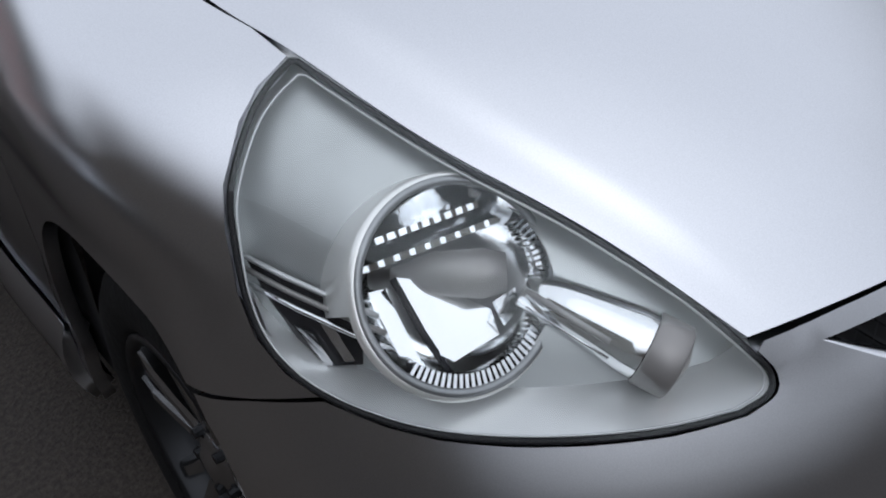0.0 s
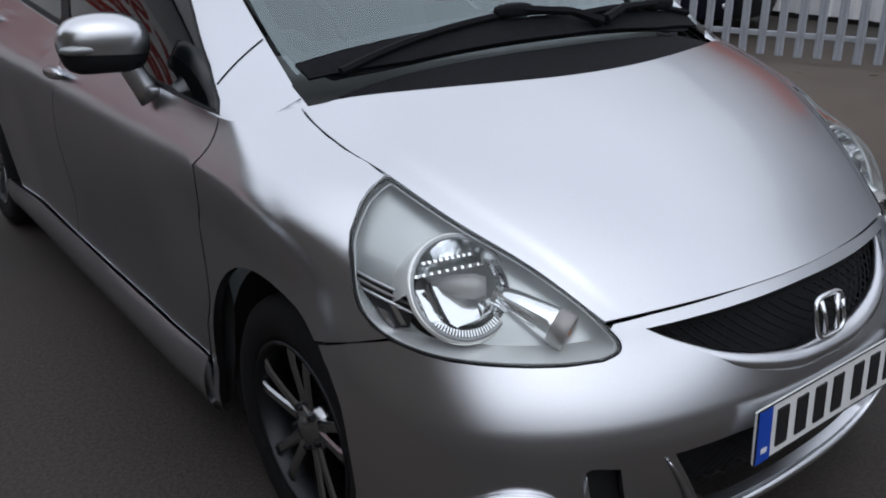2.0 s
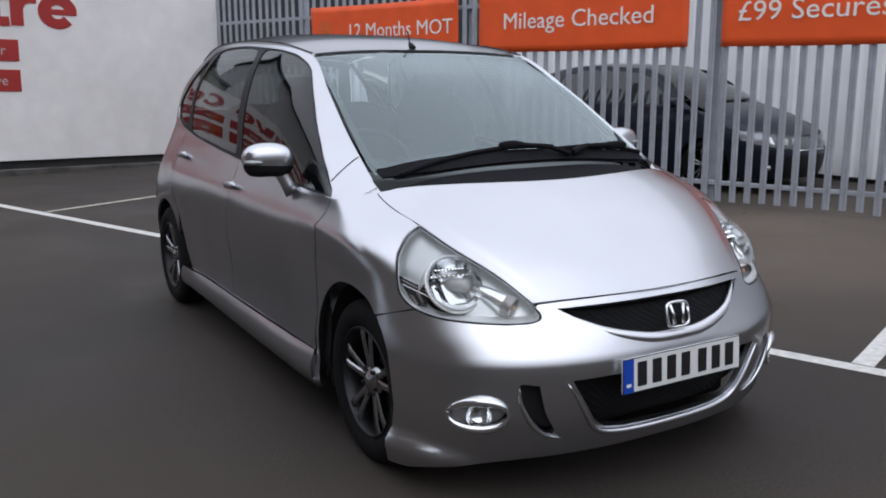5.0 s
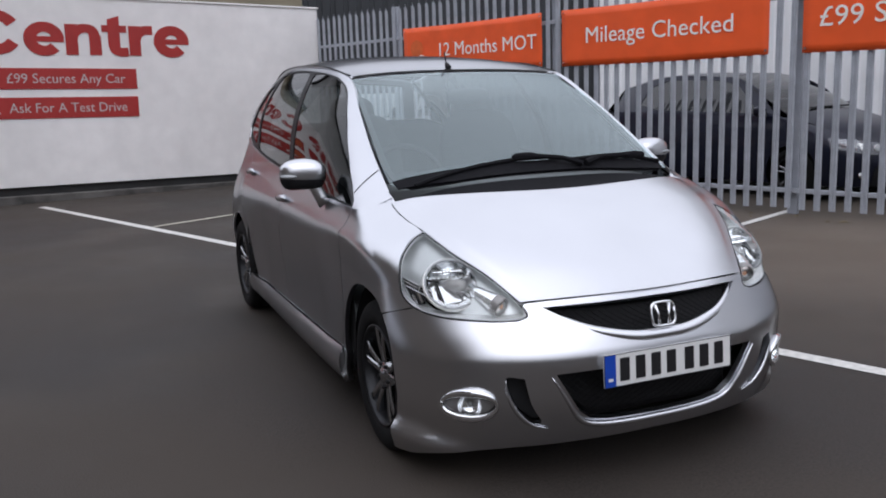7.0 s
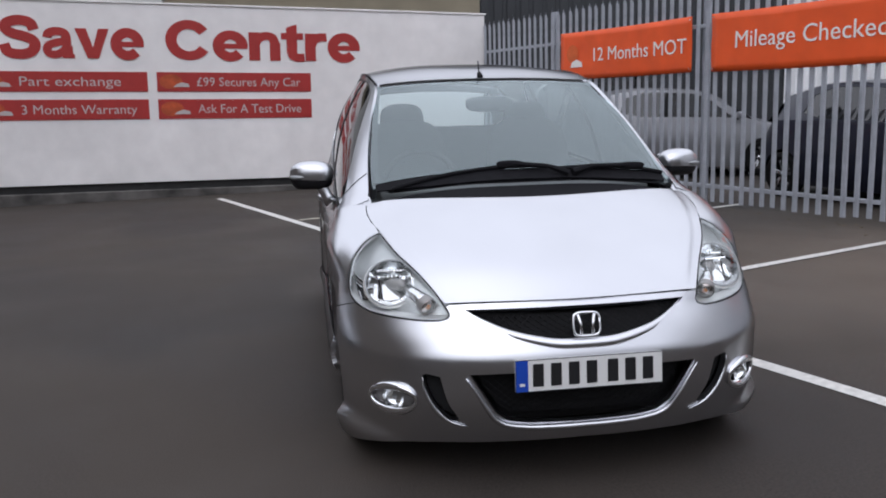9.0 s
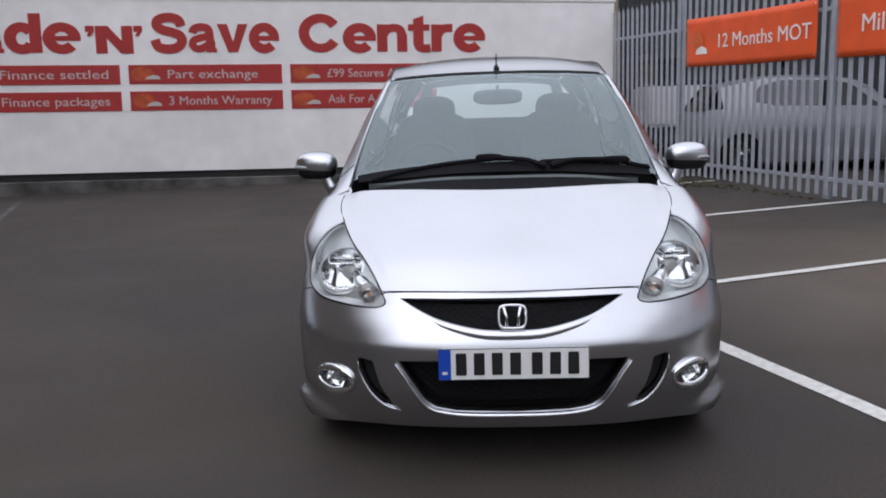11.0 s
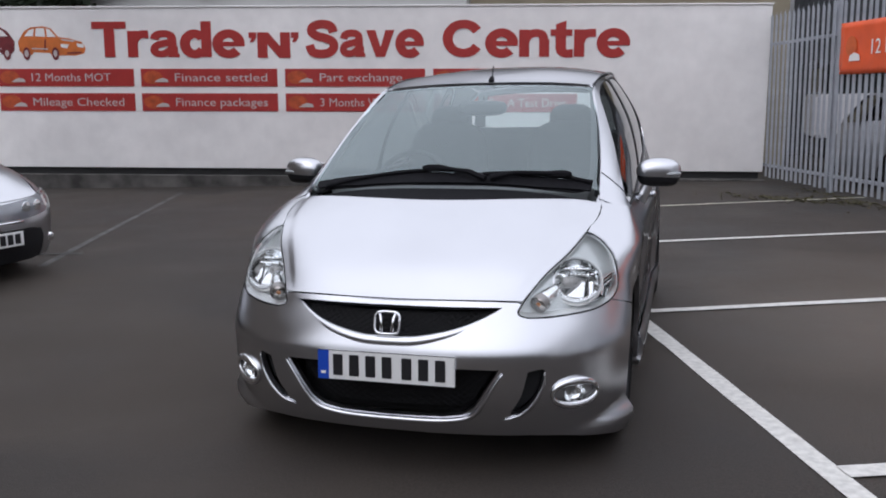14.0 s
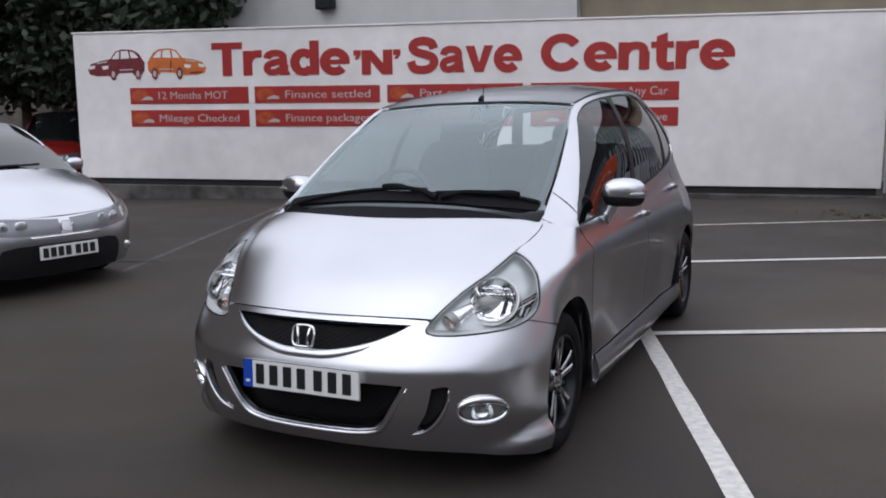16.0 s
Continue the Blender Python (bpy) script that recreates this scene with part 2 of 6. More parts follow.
def lettering(name, text, size, mat, parent, m, width=None, depth=0.004, bold=0.0, label=""):
    """Writing as a thin mesh: lower left corner at the pose m, letters along its x, up along its y."""
    cu = bpy.data.curves.new(name, "FONT")
    cu.body, cu.size, cu.extrude, cu.offset = text, size, depth / 2, bold
    cu.resolution_u = 3
    tmp = bpy.data.objects.new(name, cu)
    scene.collection.objects.link(tmp)
    bpy.context.view_layer.update()
    me = bpy.data.meshes.new_from_object(tmp.evaluated_get(bpy.context.evaluated_depsgraph_get()))
    bpy.data.objects.remove(tmp)
    xs = [v.co.x for v in me.vertices]
    ys = [v.co.y for v in me.vertices]
    sx = width / (max(xs) - min(xs)) if width else 1
    x0 = min(xs)
    for v in me.vertices:
        v.co.x = (v.co.x - x0) * sx
    me.materials.clear()
    me.materials.append(mat)
    # every word is a part of its own
    root = list(range(len(me.vertices)))
    def top(i):
        while root[i] != i:
            root[i] = root[root[i]]
            i = root[i]
        return i
    for e in me.edges:
        root[top(e.vertices[0])] = top(e.vertices[1])
    span = {}
    for v in me.vertices:
        lo, hi = span.get(top(v.index), (9, -9))
        span[top(v.index)] = (min(lo, v.co.x), max(hi, v.co.x))
    starts, far, of = [0], 0, {}
    for i, (lo, hi) in sorted(span.items(), key=lambda q: q[1]):
        if " " in text and lo - far > 0.15 * size * sx:
            starts.append(lo)
        far = max(far, hi)
        of[i] = len(starts) - 1
    word = {v.index: of[top(v.index)] for v in me.vertices}
    for k, x in enumerate(starts):
        bm = bmesh.new()
        bm.from_mesh(me)
        bm.verts.ensure_lookup_table()
        bmesh.ops.delete(bm, geom=[v for v in bm.verts if word[v.index] != k], context="VERTS")
        bmesh.ops.translate(bm, vec=(-x, 0, 0), verts=bm.verts)
        ob = obj(name, bm, mat, parent, label=label)
        ob.matrix_basis = m @ Matrix.Translation((x, 0, 0))
    bpy.data.meshes.remove(me)
    return ob


def thing(name, m=None, label="", category="", group="", kind=""):
    ob = new(name)
    if m:
        ob.matrix_basis = m
    return tagged(ob, label, category, group, kind)


def keyed(x, table):
    """Smooth value at x from a table of (x, value)."""
    xs, vs = [p[0] for p in table], [p[1] for p in table]
    if x <= xs[0]:
        return vs[0]
    if x >= xs[-1]:
        return vs[-1]
    i = max(k for k in range(len(xs) - 1) if xs[k] <= x)
    def slope(k):
        if k == 0 or k == len(xs) - 1:
            j = min(k, len(xs) - 2)
            return (vs[j + 1] - vs[j]) / (xs[j + 1] - xs[j])
        a, b = (vs[k] - vs[k - 1]) / (xs[k] - xs[k - 1]), (vs[k + 1] - vs[k]) / (xs[k + 1] - xs[k])
        return 0 if a * b <= 0 else 2 * a * b / (a + b)
    h = xs[i + 1] - xs[i]
    t = (x - xs[i]) / h
    m0, m1 = slope(i) * h, slope(i + 1) * h
    return (2 * t**3 - 3 * t**2 + 1) * vs[i] + (t**3 - 2 * t**2 + t) * m0 + (3 * t**2 - 2 * t**3) * vs[i + 1] + (t**3 - t**2) * m1


def spline(points, n):
    """n points along a smooth curve through points of any dimension."""
    P = [np.array(p, float) for p in points]
    P = [2 * P[0] - P[1]] + P + [2 * P[-1] - P[-2]]
    d = [0.0]
    for a, b in zip(P[1:-2], P[2:-1]):
        d.append(d[-1] + np.linalg.norm(b - a))
    out = []
    for k in range(n):
        s = d[-1] * k / (n - 1)
        i = min(max(j for j in range(len(d)) if d[j] <= s + 1e-9), len(d) - 2)
        t = (s - d[i]) / (d[i + 1] - d[i])
        a, b, c, e = P[i], P[i + 1], P[i + 2], P[i + 3]
        out.append(0.5 * (2 * b + (c - a) * t + (2 * a - 5 * b + 4 * c - e) * t * t + (3 * b - a - 3 * c + e) * t**3))
    return out

# ---- the car park ----
ground = bmesh.new()
g = 900.0
ground.faces.new([ground.verts.new(p) for p in ((-g, -g, 0), (g, -g, 0), (g, g, 0), (-g, g, 0))])
tagged(obj("ground", ground, ASPHALT), "dark worn tarmac of a car park", "ground", kind="structure")


def line(name, a, b, w=0.1, lift=0.004, mat=None):
    """A painted bay line from a to b."""
    a, b = Vector((*a, 0)), Vector((*b, 0))
    d = (b - a)
    n = int(d.length / 0.25) + 1
    side = Vector((-d.y, d.x, 0)).normalized()
    bm = bmesh.new()
    rows = []
    for i in range(n + 1):
        p = a + d * (i / n)
        j = [noise.noise(Vector((p.x * 3 + k * 7, p.y * 3, 1.0))) * 0.006 for k in (0, 1)]
        rows.append((bm.verts.new(p + side * (w / 2 + j[0]) + Vector((0, 0, lift))), bm.verts.new(p - side * (w / 2 + j[1]) + Vector((0, 0, lift)))))
    for r, s in zip(rows, rows[1:]):
        bm.faces.new((r[0], r[1], s[1], s[0]))
    return tagged(obj(name, bm, mat or LINE), "worn white painted bay line on the tarmac", "road marking", "bay lines", "structure")


line("bay_line", (1.68, 0.0), (-2.2, 10.45), 0.10)
line("bay_line", (0.66, 2.62), (5.2, 4.58), 0.085, 0.008)
line("bay_line", (0.40, 5.36), (4.3, 7.12), 0.085, 0.008)
line("bay_line", (-1.03, 7.48), (3.25, 9.65), 0.075, 0.008, YELLOW_LINE)
line("bay_line", (1.60, 0.34), (3.4, 1.06), 0.10, 0.008)
line("bay_line", (-4.35, 3.30), (-6.66, 9.18), 0.075, 0.004, WORN_LINE)
line("bay_line", (-4.95, 3.78), (-4.42, 3.92), 0.07, 0.008, WORN_LINE)

OLD_KERB = material("old_kerb", (0.085, 0.08, 0.075), rough=0.9, var=0.6, scale=3, bump=0.5, bscale=30)

# the white board wall: its own pose, along its face
WALL_YAW, WALL_TILT = math.degrees(math.atan(0.20992)), -1.08
def wall_at(x):
    return 11.7034 + 0.20992 * x
WALL = Matrix.Translation((2.16, wall_at(2.16), 0)) @ pose(0, 0, 0, 0, 0, WALL_YAW) @ pose(0, 0, 0, 0, -WALL_TILT, 0)
wall = thing("wall_north", WALL, "long white painted board wall with red signwriting", "wall", kind="structure")
LEN, TOP, BASE = 13.84, 2.76, 0.13
part("board", boxed((-LEN, 0, BASE), (0, 0.12, TOP), 0.006), BOARD, wall)
part("capping", boxed((-LEN - 0.02, -0.02, TOP + 0.002), (0.02, 0.14, TOP + 0.03), 0.004), BOARD, wall)
part("plinth", boxed((-LEN + 0.05, 0.06, -0.3), (-0.05, 0.4, BASE - 0.002)), DARK_WALL, wall)
part("kerb", boxed((-LEN, -0.16, -0.4), (0, -0.04, 0.022), 0.01), OLD_KERB, wall)


def flat_shape(points, depth=0.004):
    """A thin plate in the x-z plane, its face towards -y."""
    bm = bmesh.new()
    f = bm.faces.new([bm.verts.new((x, 0, z)) for x, z in points])
    bm.normal_update()
    if f.normal.y > 0:
        bmesh.ops.reverse_faces(bm, faces=[f])
    ext = bmesh.ops.extrude_face_region(bm, geom=[f])
    bmesh.ops.translate(bm, vec=(0, -depth, 0), verts=[v for v in ext["geom"] if isinstance(v, bmesh.types.BMVert)])
    bmesh.ops.recalc_face_normals(bm, faces=bm.faces)
    return bm


def upright(x, z, y=-0.003):
    """Pose of lettering that stands on the wall's face."""
    return pose(x, y, z, 90, 0, 0)


SIGN_WHITE = material("sign_white", (0.52, 0.46, 0.45), rough=0.5)
STRIP_ORANGE = material("strip_orange", (0.45, 0.075, 0.02), rough=0.5, var=0.3, scale=9)
SIGN_ORANGE = material("sign_orange", (0.62, 0.16, 0.03), rough=0.5, var=0.2, scale=6)
SIGN_DARK = material("sign_dark_red", (0.16, 0.015, 0.02), rough=0.5, var=0.3, scale=8)


def stroke(spine, w, n=22):
    """The outline of a heavy stroke along a smooth spine, with square ends."""
    P = spline(spine, n)
    left, right = [], []
    for k, p in enumerate(P):
        d = P[min(k + 1, n - 1)] - P[max(k - 1, 0)]
        d = d / np.linalg.norm(d) * w / 2
        left.append((p[0] - d[1], p[1] + d[0]))
        right.append((p[0] + d[1], p[1] - d[0]))
    return left + right[::-1]


def bow(cx, cy, rx, ry, a0, a1):
    return [(cx + rx * math.cos(radians(a0 + (a1 - a0) * k / 12)), cy + ry * math.sin(radians(a0 + (a1 - a0) * k / 12))) for k in range(13)]


def bar(x0, x1, y0, y1):
    return [(x0, y0), (x1, y0), (x1, y1), (x0, y1)]


# heavy wide letters of cap height 1: width, and the shapes that make up each one
GLYPHS = {
    "T": (0.82, (bar(0, 0.82, 0.80, 1.0), bar(0.285, 0.535, 0, 0.9))),
    "r": (0.50, (bar(0, 0.24, 0, 0.74), stroke(((0.12, 0.36), (0.19, 0.54), (0.32, 0.635), (0.50, 0.645)), 0.22))),
    "a": (0.70, (stroke(((0.12, 0.50), (0.16, 0.61), (0.33, 0.66), (0.50, 0.61), (0.535, 0.45), (0.535, 0.2)), 0.20), stroke(((0.55, 0.42), (0.34, 0.385), (0.16, 0.32), (0.105, 0.20), (0.18, 0.10), (0.34, 0.10), (0.50, 0.20)), 0.19), bar(0.43, 0.665, 0, 0.3), bar(0.5, 0.70, 0, 0.10))),
    "d": (0.74, (stroke(bow(0.345, 0.37, 0.23, 0.285, 35, 325), 0.24, 40), bar(0.50, 0.74, 0, 1.0))),
    "e": (0.76, (stroke(bow(0.38, 0.37, 0.265, 0.285, 0, 318), 0.24, 36), bar(0.12, 0.755, 0.30, 0.43))),
    "N": (0.86, (bar(0, 0.26, 0, 1), bar(0.60, 0.86, 0, 1), [(0.0, 1.0), (0.29, 1.0), (0.86, 0.0), (0.57, 0.0)])),
    "'": (0.20, ([(0, 1.0), (0.20, 1.0), (0.20, 0.80), (0.12, 0.62), (0.03, 0.62), (0.08, 0.78), (0, 0.78)],)),
    "S": (0.88, (stroke(((0.75, 0.68), (0.68, 0.85), (0.44, 0.91), (0.20, 0.84), (0.16, 0.70), (0.30, 0.585), (0.52, 0.525), (0.72, 0.43), (0.755, 0.27), (0.64, 0.13), (0.42, 0.085), (0.18, 0.14), (0.10, 0.33)), 0.24, 48),)),
    "v": (0.76, ([(0, 0.74), (0.25, 0.74), (0.385, 0.27), (0.52, 0.74), (0.76, 0.74), (0.50, 0), (0.26, 0)],)),
    "C": (0.98, (stroke(bow(0.50, 0.5, 0.375, 0.40, 33, 327), 0.235, 40),)),
    "n": (0.70, (bar(0, 0.24, 0, 0.74), bar(0.465, 0.70, 0, 0.48), stroke(((0.12, 0.40), (0.22, 0.58), (0.38, 0.65), (0.53, 0.60), (0.5825, 0.42)), 0.21))),
    "t": (0.52, (bar(0, 0.50, 0.57, 0.74), [(0.12, 0.2), (0.36, 0.2), (0.36, 0.98), (0.12, 0.88)], stroke(((0.24, 0.30), (0.255, 0.15), (0.36, 0.085), (0.52, 0.09)), 0.22))),
}


def sign_letter(ch, x, z, sx, sz, parent):
    """One raised letter on the wall's face: its shapes are merged into one outline."""
    pts, faces = [], []
    for shape in GLYPHS[ch][1]:
        if sum(a[0] * b[1] - b[0] * a[1] for a, b in zip(shape, shape[1:] + shape[:1])) < 0:
            shape = shape[::-1]
        faces.append(list(range(len(pts), len(pts) + len(shape))))
        pts += [Vector((px, py)) for px, py in shape]
    vs, _, fs, _, _, of = delaunay_2d_cdt(pts, [], faces, 0, 1e-5)
    bm = bmesh.new()
    bv = [bm.verts.new((x + v.x * sx, 0, z + v.y * sz)) for v in vs]
    for f, o in zip(fs, of):
        if o:
            bm.faces.new([bv[i] for i in f])
    bmesh.ops.delete(bm, geom=[v for v in bm.verts if not v.link_faces], context="VERTS")
    ext = bmesh.ops.extrude_face_region(bm, geom=bm.faces[:])
    bmesh.ops.translate(bm, vec=(0, -0.008, 0), verts=[v for v in ext["geom"] if isinstance(v, bmesh.types.BMVert)])
    bmesh.ops.recalc_face_normals(bm, faces=bm.faces)
    part("sign_letter", bm, RED, parent, "raised dark red letter").location.y = -0.002


for text, x0, x1, tall, z0 in (("Trade", -11.05, -8.47, 0.575, 1.965), ("'N'", -8.40, -7.57, 0.41, 1.95), ("Save", -7.45, -5.51, 0.575, 1.965), ("Centre", -5.21, -2.20, 0.575, 1.965)):
    air = 0.025
    total = sum(GLYPHS[c][0] for c in text) + air * (len(text) - 1)
    sx, x = (x1 - x0) / total, x0
    for c in text:
        sign_letter(c, x, z0, sx, tall, wall)
        x += (GLYPHS[c][0] + air) * sx

SIGNS = (("12 Months MOT", "Finance settled", "Part exchange", "\u00a399 Secures Any Car"), ("Mileage Checked", "Finance packages", "3 Months Warranty", "Ask For A Test Drive"))
COLS = ((-12.715, -10.37), (-10.25, -7.94), (-7.81, -5.49), (-5.357, -3.018))
for texts, z0, z1 in zip(SIGNS, (1.486, 1.08), (1.776, 1.374)):
    for text, (x0, x1) in zip(texts, COLS):
        strip = part("sign_strip", boxed((x0, -0.012, z0), (x1, -0.002, z1), 0.002), RED, wall, "red sign strip with white writing")
        lettering("strip_writing", text, 0.19, SIGN_WHITE, strip, upright(x0 + 0.58, z0 + 0.085, -0.0135), min(x1 - x0 - 0.75, 0.105 * len(text)), 0.003, 0.0)
        part("emblem", flat_shape([(x0 + 0.20 + 0.17 * math.cos(a), z0 + 0.15 + 0.11 * math.sin(a)) for a in (k * math.pi / 6 for k in range(12))], 0.003), STRIP_ORANGE, strip).location.y = -0.0125
        part("emblem", flat_shape([(x0 + 0.23, z0 + 0.07), (x0 + 0.47, z0 + 0.07), (x0 + 0.45, z0 + 0.12), (x0 + 0.36, z0 + 0.14), (x0 + 0.28, z0 + 0.11)], 0.003), SIGN_WHITE, strip).location.y = -0.016


def painted_car(x0, w, mat, flip):
    """The picture of a car on the wall, seen from its front corner: body, glass, lamps, wheels and door lines as thin plates."""
    def at(pts):
        return [(x0 + w * ((1 - u) if flip else u), 1.955 + 0.52 * v) for u, v in pts]
    body = part("painted_car", flat_shape(at(((0.0, 0.30), (0.03, 0.14), (0.16, 0.07), (0.34, 0.08), (0.50, 0.06), (0.54, 0.16), (0.78, 0.18), (0.80, 0.10), (0.94, 0.12), (0.99, 0.24), (1.0, 0.52), (0.955, 0.66), (0.90, 0.84), (0.80, 0.96), (0.62, 0.99), (0.50, 0.92), (0.40, 0.66), (0.22, 0.60), (0.06, 0.50)))), mat, wall, "painted picture of a hatchback on the wall")
    for pts, m in ((((0.43, 0.66), (0.52, 0.89), (0.57, 0.92), (0.56, 0.66)), BOARD), (((0.59, 0.66), (0.60, 0.93), (0.72, 0.93), (0.74, 0.68)), BOARD), (((0.77, 0.68), (0.75, 0.92), (0.83, 0.86), (0.90, 0.68)), BOARD),
                   (((0.03, 0.42), (0.13, 0.46), (0.12, 0.35), (0.03, 0.31)), BOARD), (((0.25, 0.42), (0.37, 0.44), (0.36, 0.33), (0.27, 0.30)), BOARD), (((0.06, 0.20), (0.28, 0.17), (0.28, 0.12), (0.08, 0.14)), SIGN_DARK),
                   (((0.14, 0.545), (0.36, 0.60), (0.34, 0.55), (0.18, 0.50)), SIGN_WHITE), (((0.56, 0.30), (0.80, 0.31), (0.80, 0.27), (0.56, 0.26)), SIGN_WHITE), (((0.58, 0.58), (0.60, 0.58), (0.62, 0.22), (0.60, 0.22)), SIGN_DARK)):
        part("pane", flat_shape(at(pts), 0.003), m, body).location.y = -0.005
    for c in (0.45, 0.88):
        for r, m, y in ((1.0, SIGN_DARK, -0.009), (0.55, SIGN_WHITE, -0.013)):
            part("painted_wheel", flat_shape([(x0 + w * ((1 - c) if flip else c) + 0.062 * r * math.cos(a), 1.955 + 0.07 + 0.105 * r * math.sin(a)) for a in (k * math.pi / 8 for k in range(16))], 0.003), m, body).location.y = y


painted_car(-13.56, 1.17, SIGN_DARK, False)
painted_car(-12.33, 1.16, SIGN_ORANGE, True)

# ---- palisade fence with banners ----
def fence_x(y):
    return 6.39966 - 0.34228 * y
FENCE_YAW = math.degrees(math.atan2(1.0, -0.34228))
STEP = math.hypot(1.0, 0.34228)
FENCE = Matrix.Translation((fence_x(4.36), 4.36, 0)) @ pose(0, 0, 0, 0, 0, FENCE_YAW)
fence = thing("palisade_fence", FENCE, "tall galvanised steel palisade fence of close upright pales", "fence")
F0, F1, PITCH = -5.6, 8.45, 0.152


def pale_mesh():
    """A W-section pale with a pointed triple head."""
    bm = bmesh.new()
    prof = ((-0.034, 0.0), (-0.022, 0.012), (-0.010, 0.012), (0.0, 0.004), (0.010, 0.012), (0.022, 0.012), (0.034, 0.0))
    low = [bm.verts.new((a, b, 0.06)) for a, b in prof]
    high = [bm.verts.new((a, b, 2.55 + h)) for (a, b), h in zip(prof, (0.0, 0.05, 0.02, 0.09, 0.02, 0.05, 0.0))]
    for i in range(6):
        bm.faces.new((low[i], low[i + 1], high[i + 1], high[i]))
    ext = bmesh.ops.extrude_face_region(bm, geom=bm.faces[:])
    bmesh.ops.translate(bm, vec=(0, -0.003, 0), verts=[v for v in ext["geom"] if isinstance(v, bmesh.types.BMVert)])
    bmesh.ops.recalc_face_normals(bm, faces=bm.faces)
    return bm


first = part("pale", pale_mesh(), GALV, fence)
first.location = (F0, 0.03, 0)
for k in range(1, int((F1 - F0) / PITCH)):
    p = new("pale", first.data)
    p.parent, p.location = fence, (F0 + k * PITCH, 0.03, random.uniform(-0.012, 0.012))
    p.rotation_euler = (0, random.uniform(-0.004, 0.004), random.uniform(-0.05, 0.05))
for z in (0.24, 2.15):
    part("rail", boxed((F0 - 0.2, -0.02, z - 0.022), (F1, 0.025, z + 0.022), 0.004), GALV, fence)
for k in (-2, -1, 0, 1, 2):
    x = k * 2.97 * STEP
    if F0 - 0.3 < x < F1:
        part("post", boxed((x - 0.05, -0.075, -0.1), (x + 0.05, -0.022, 2.62), 0.004), GALV, fence)


def banner(text, y0, y1, z0, z1, tx0, tx1, tz, th, icon):
    """A vinyl banner tied to the fence's near face; y is the place along the fence."""
    a, b = (y0 - 4.36) * STEP, (y1 - 4.36) * STEP
    bm = bmesh.new()
    n, m = 28, 8
    grid = [[bm.verts.new((a + (b - a) * i / n, 0.055 + 0.008 * noise.noise(Vector((i * 0.5, j * 0.4, y0))), z0 + (z1 - z0) * j / m - 0.012 * math.sin(math.pi * i / n))) for j in range(m + 1)] for i in range(n + 1)]
    for i in range(n):
        for j in range(m):
            bm.faces.new((grid[i][j], grid[i + 1][j], grid[i + 1][j + 1], grid[i][j + 1]))
    ext = bmesh.ops.extrude_face_region(bm, geom=bm.faces[:])
    bmesh.ops.translate(bm, vec=(0, 0.004, 0), verts=[v for v in ext["geom"] if isinstance(v, bmesh.types.BMVert)])
    bmesh.ops.recalc_face_normals(bm, faces=bm.faces)
    ban = tagged(obj("banner", bm, ORANGE, smooth=True), "orange vinyl banner with white lettering, tied to the fence", "banner", "fence banners")
    ban.matrix_basis = FENCE
    x0, x1 = (tx0 - 4.36) * STEP, (tx1 - 4.36) * STEP
    lettering("banner_writing", text, th, SIGN_PALE, ban, Matrix.Translation((x0, 0.068, tz)) @ pose(0, 0, 0, 90, 0, 180), x0 - x1, 0.003, 0.0, "white lettering")
    if icon:
        c = b - 0.30
        part("emblem", flat_shape([(c + 0.14 * math.cos(t), tz + 0.12 + 0.13 * math.sin(t)) for t in (k * math.pi / 6 for k in range(12))], 0.003), SIGN_AMBER, ban).location.y = 0.069
        part("emblem", flat_shape([(c - 0.24, tz - 0.07), (c + 0.04, tz - 0.07), (c + 0.02, tz), (c - 0.1, tz + 0.04), (c - 0.22, tz)], 0.003), SIGN_PALE, ban).location.y = 0.074
    for x in (a, b):
        for z in (z0 + 0.04, z1 - 0.04):
            q = x + (0.03 if x == a else -0.03)
            part("eyelet", lathe(((0.012, 0.0), (0.012, 0.004), (0.006, 0.004), (0.006, 0.0)), "y", 12, True), CHROME, ban).location = (q, 0.064, z)


SIGN_PALE = material("banner_white", (0.9, 0.87, 0.83), rough=0.5)
SIGN_AMBER = material("banner_amber", (0.72, 0.125, 0.02), rough=0.5, var=0.2, scale=6)
banner("12 Months MOT", 7.47, 10.03, 1.615, 2.275, 9.28, 7.55, 1.845, 0.26, True)
banner("Mileage Checked", 4.61, 7.16, 1.605, 2.27, 6.80, 4.98, 1.86, 0.265, False)
banner("\u00a399 Secures Any Car", 1.70, 4.28, 1.60, 2.27, 4.12, 1.80, 1.84, 0.265, False)

# ---- cars: one body shape each, of which the panels are cut ----
POW = 2.3


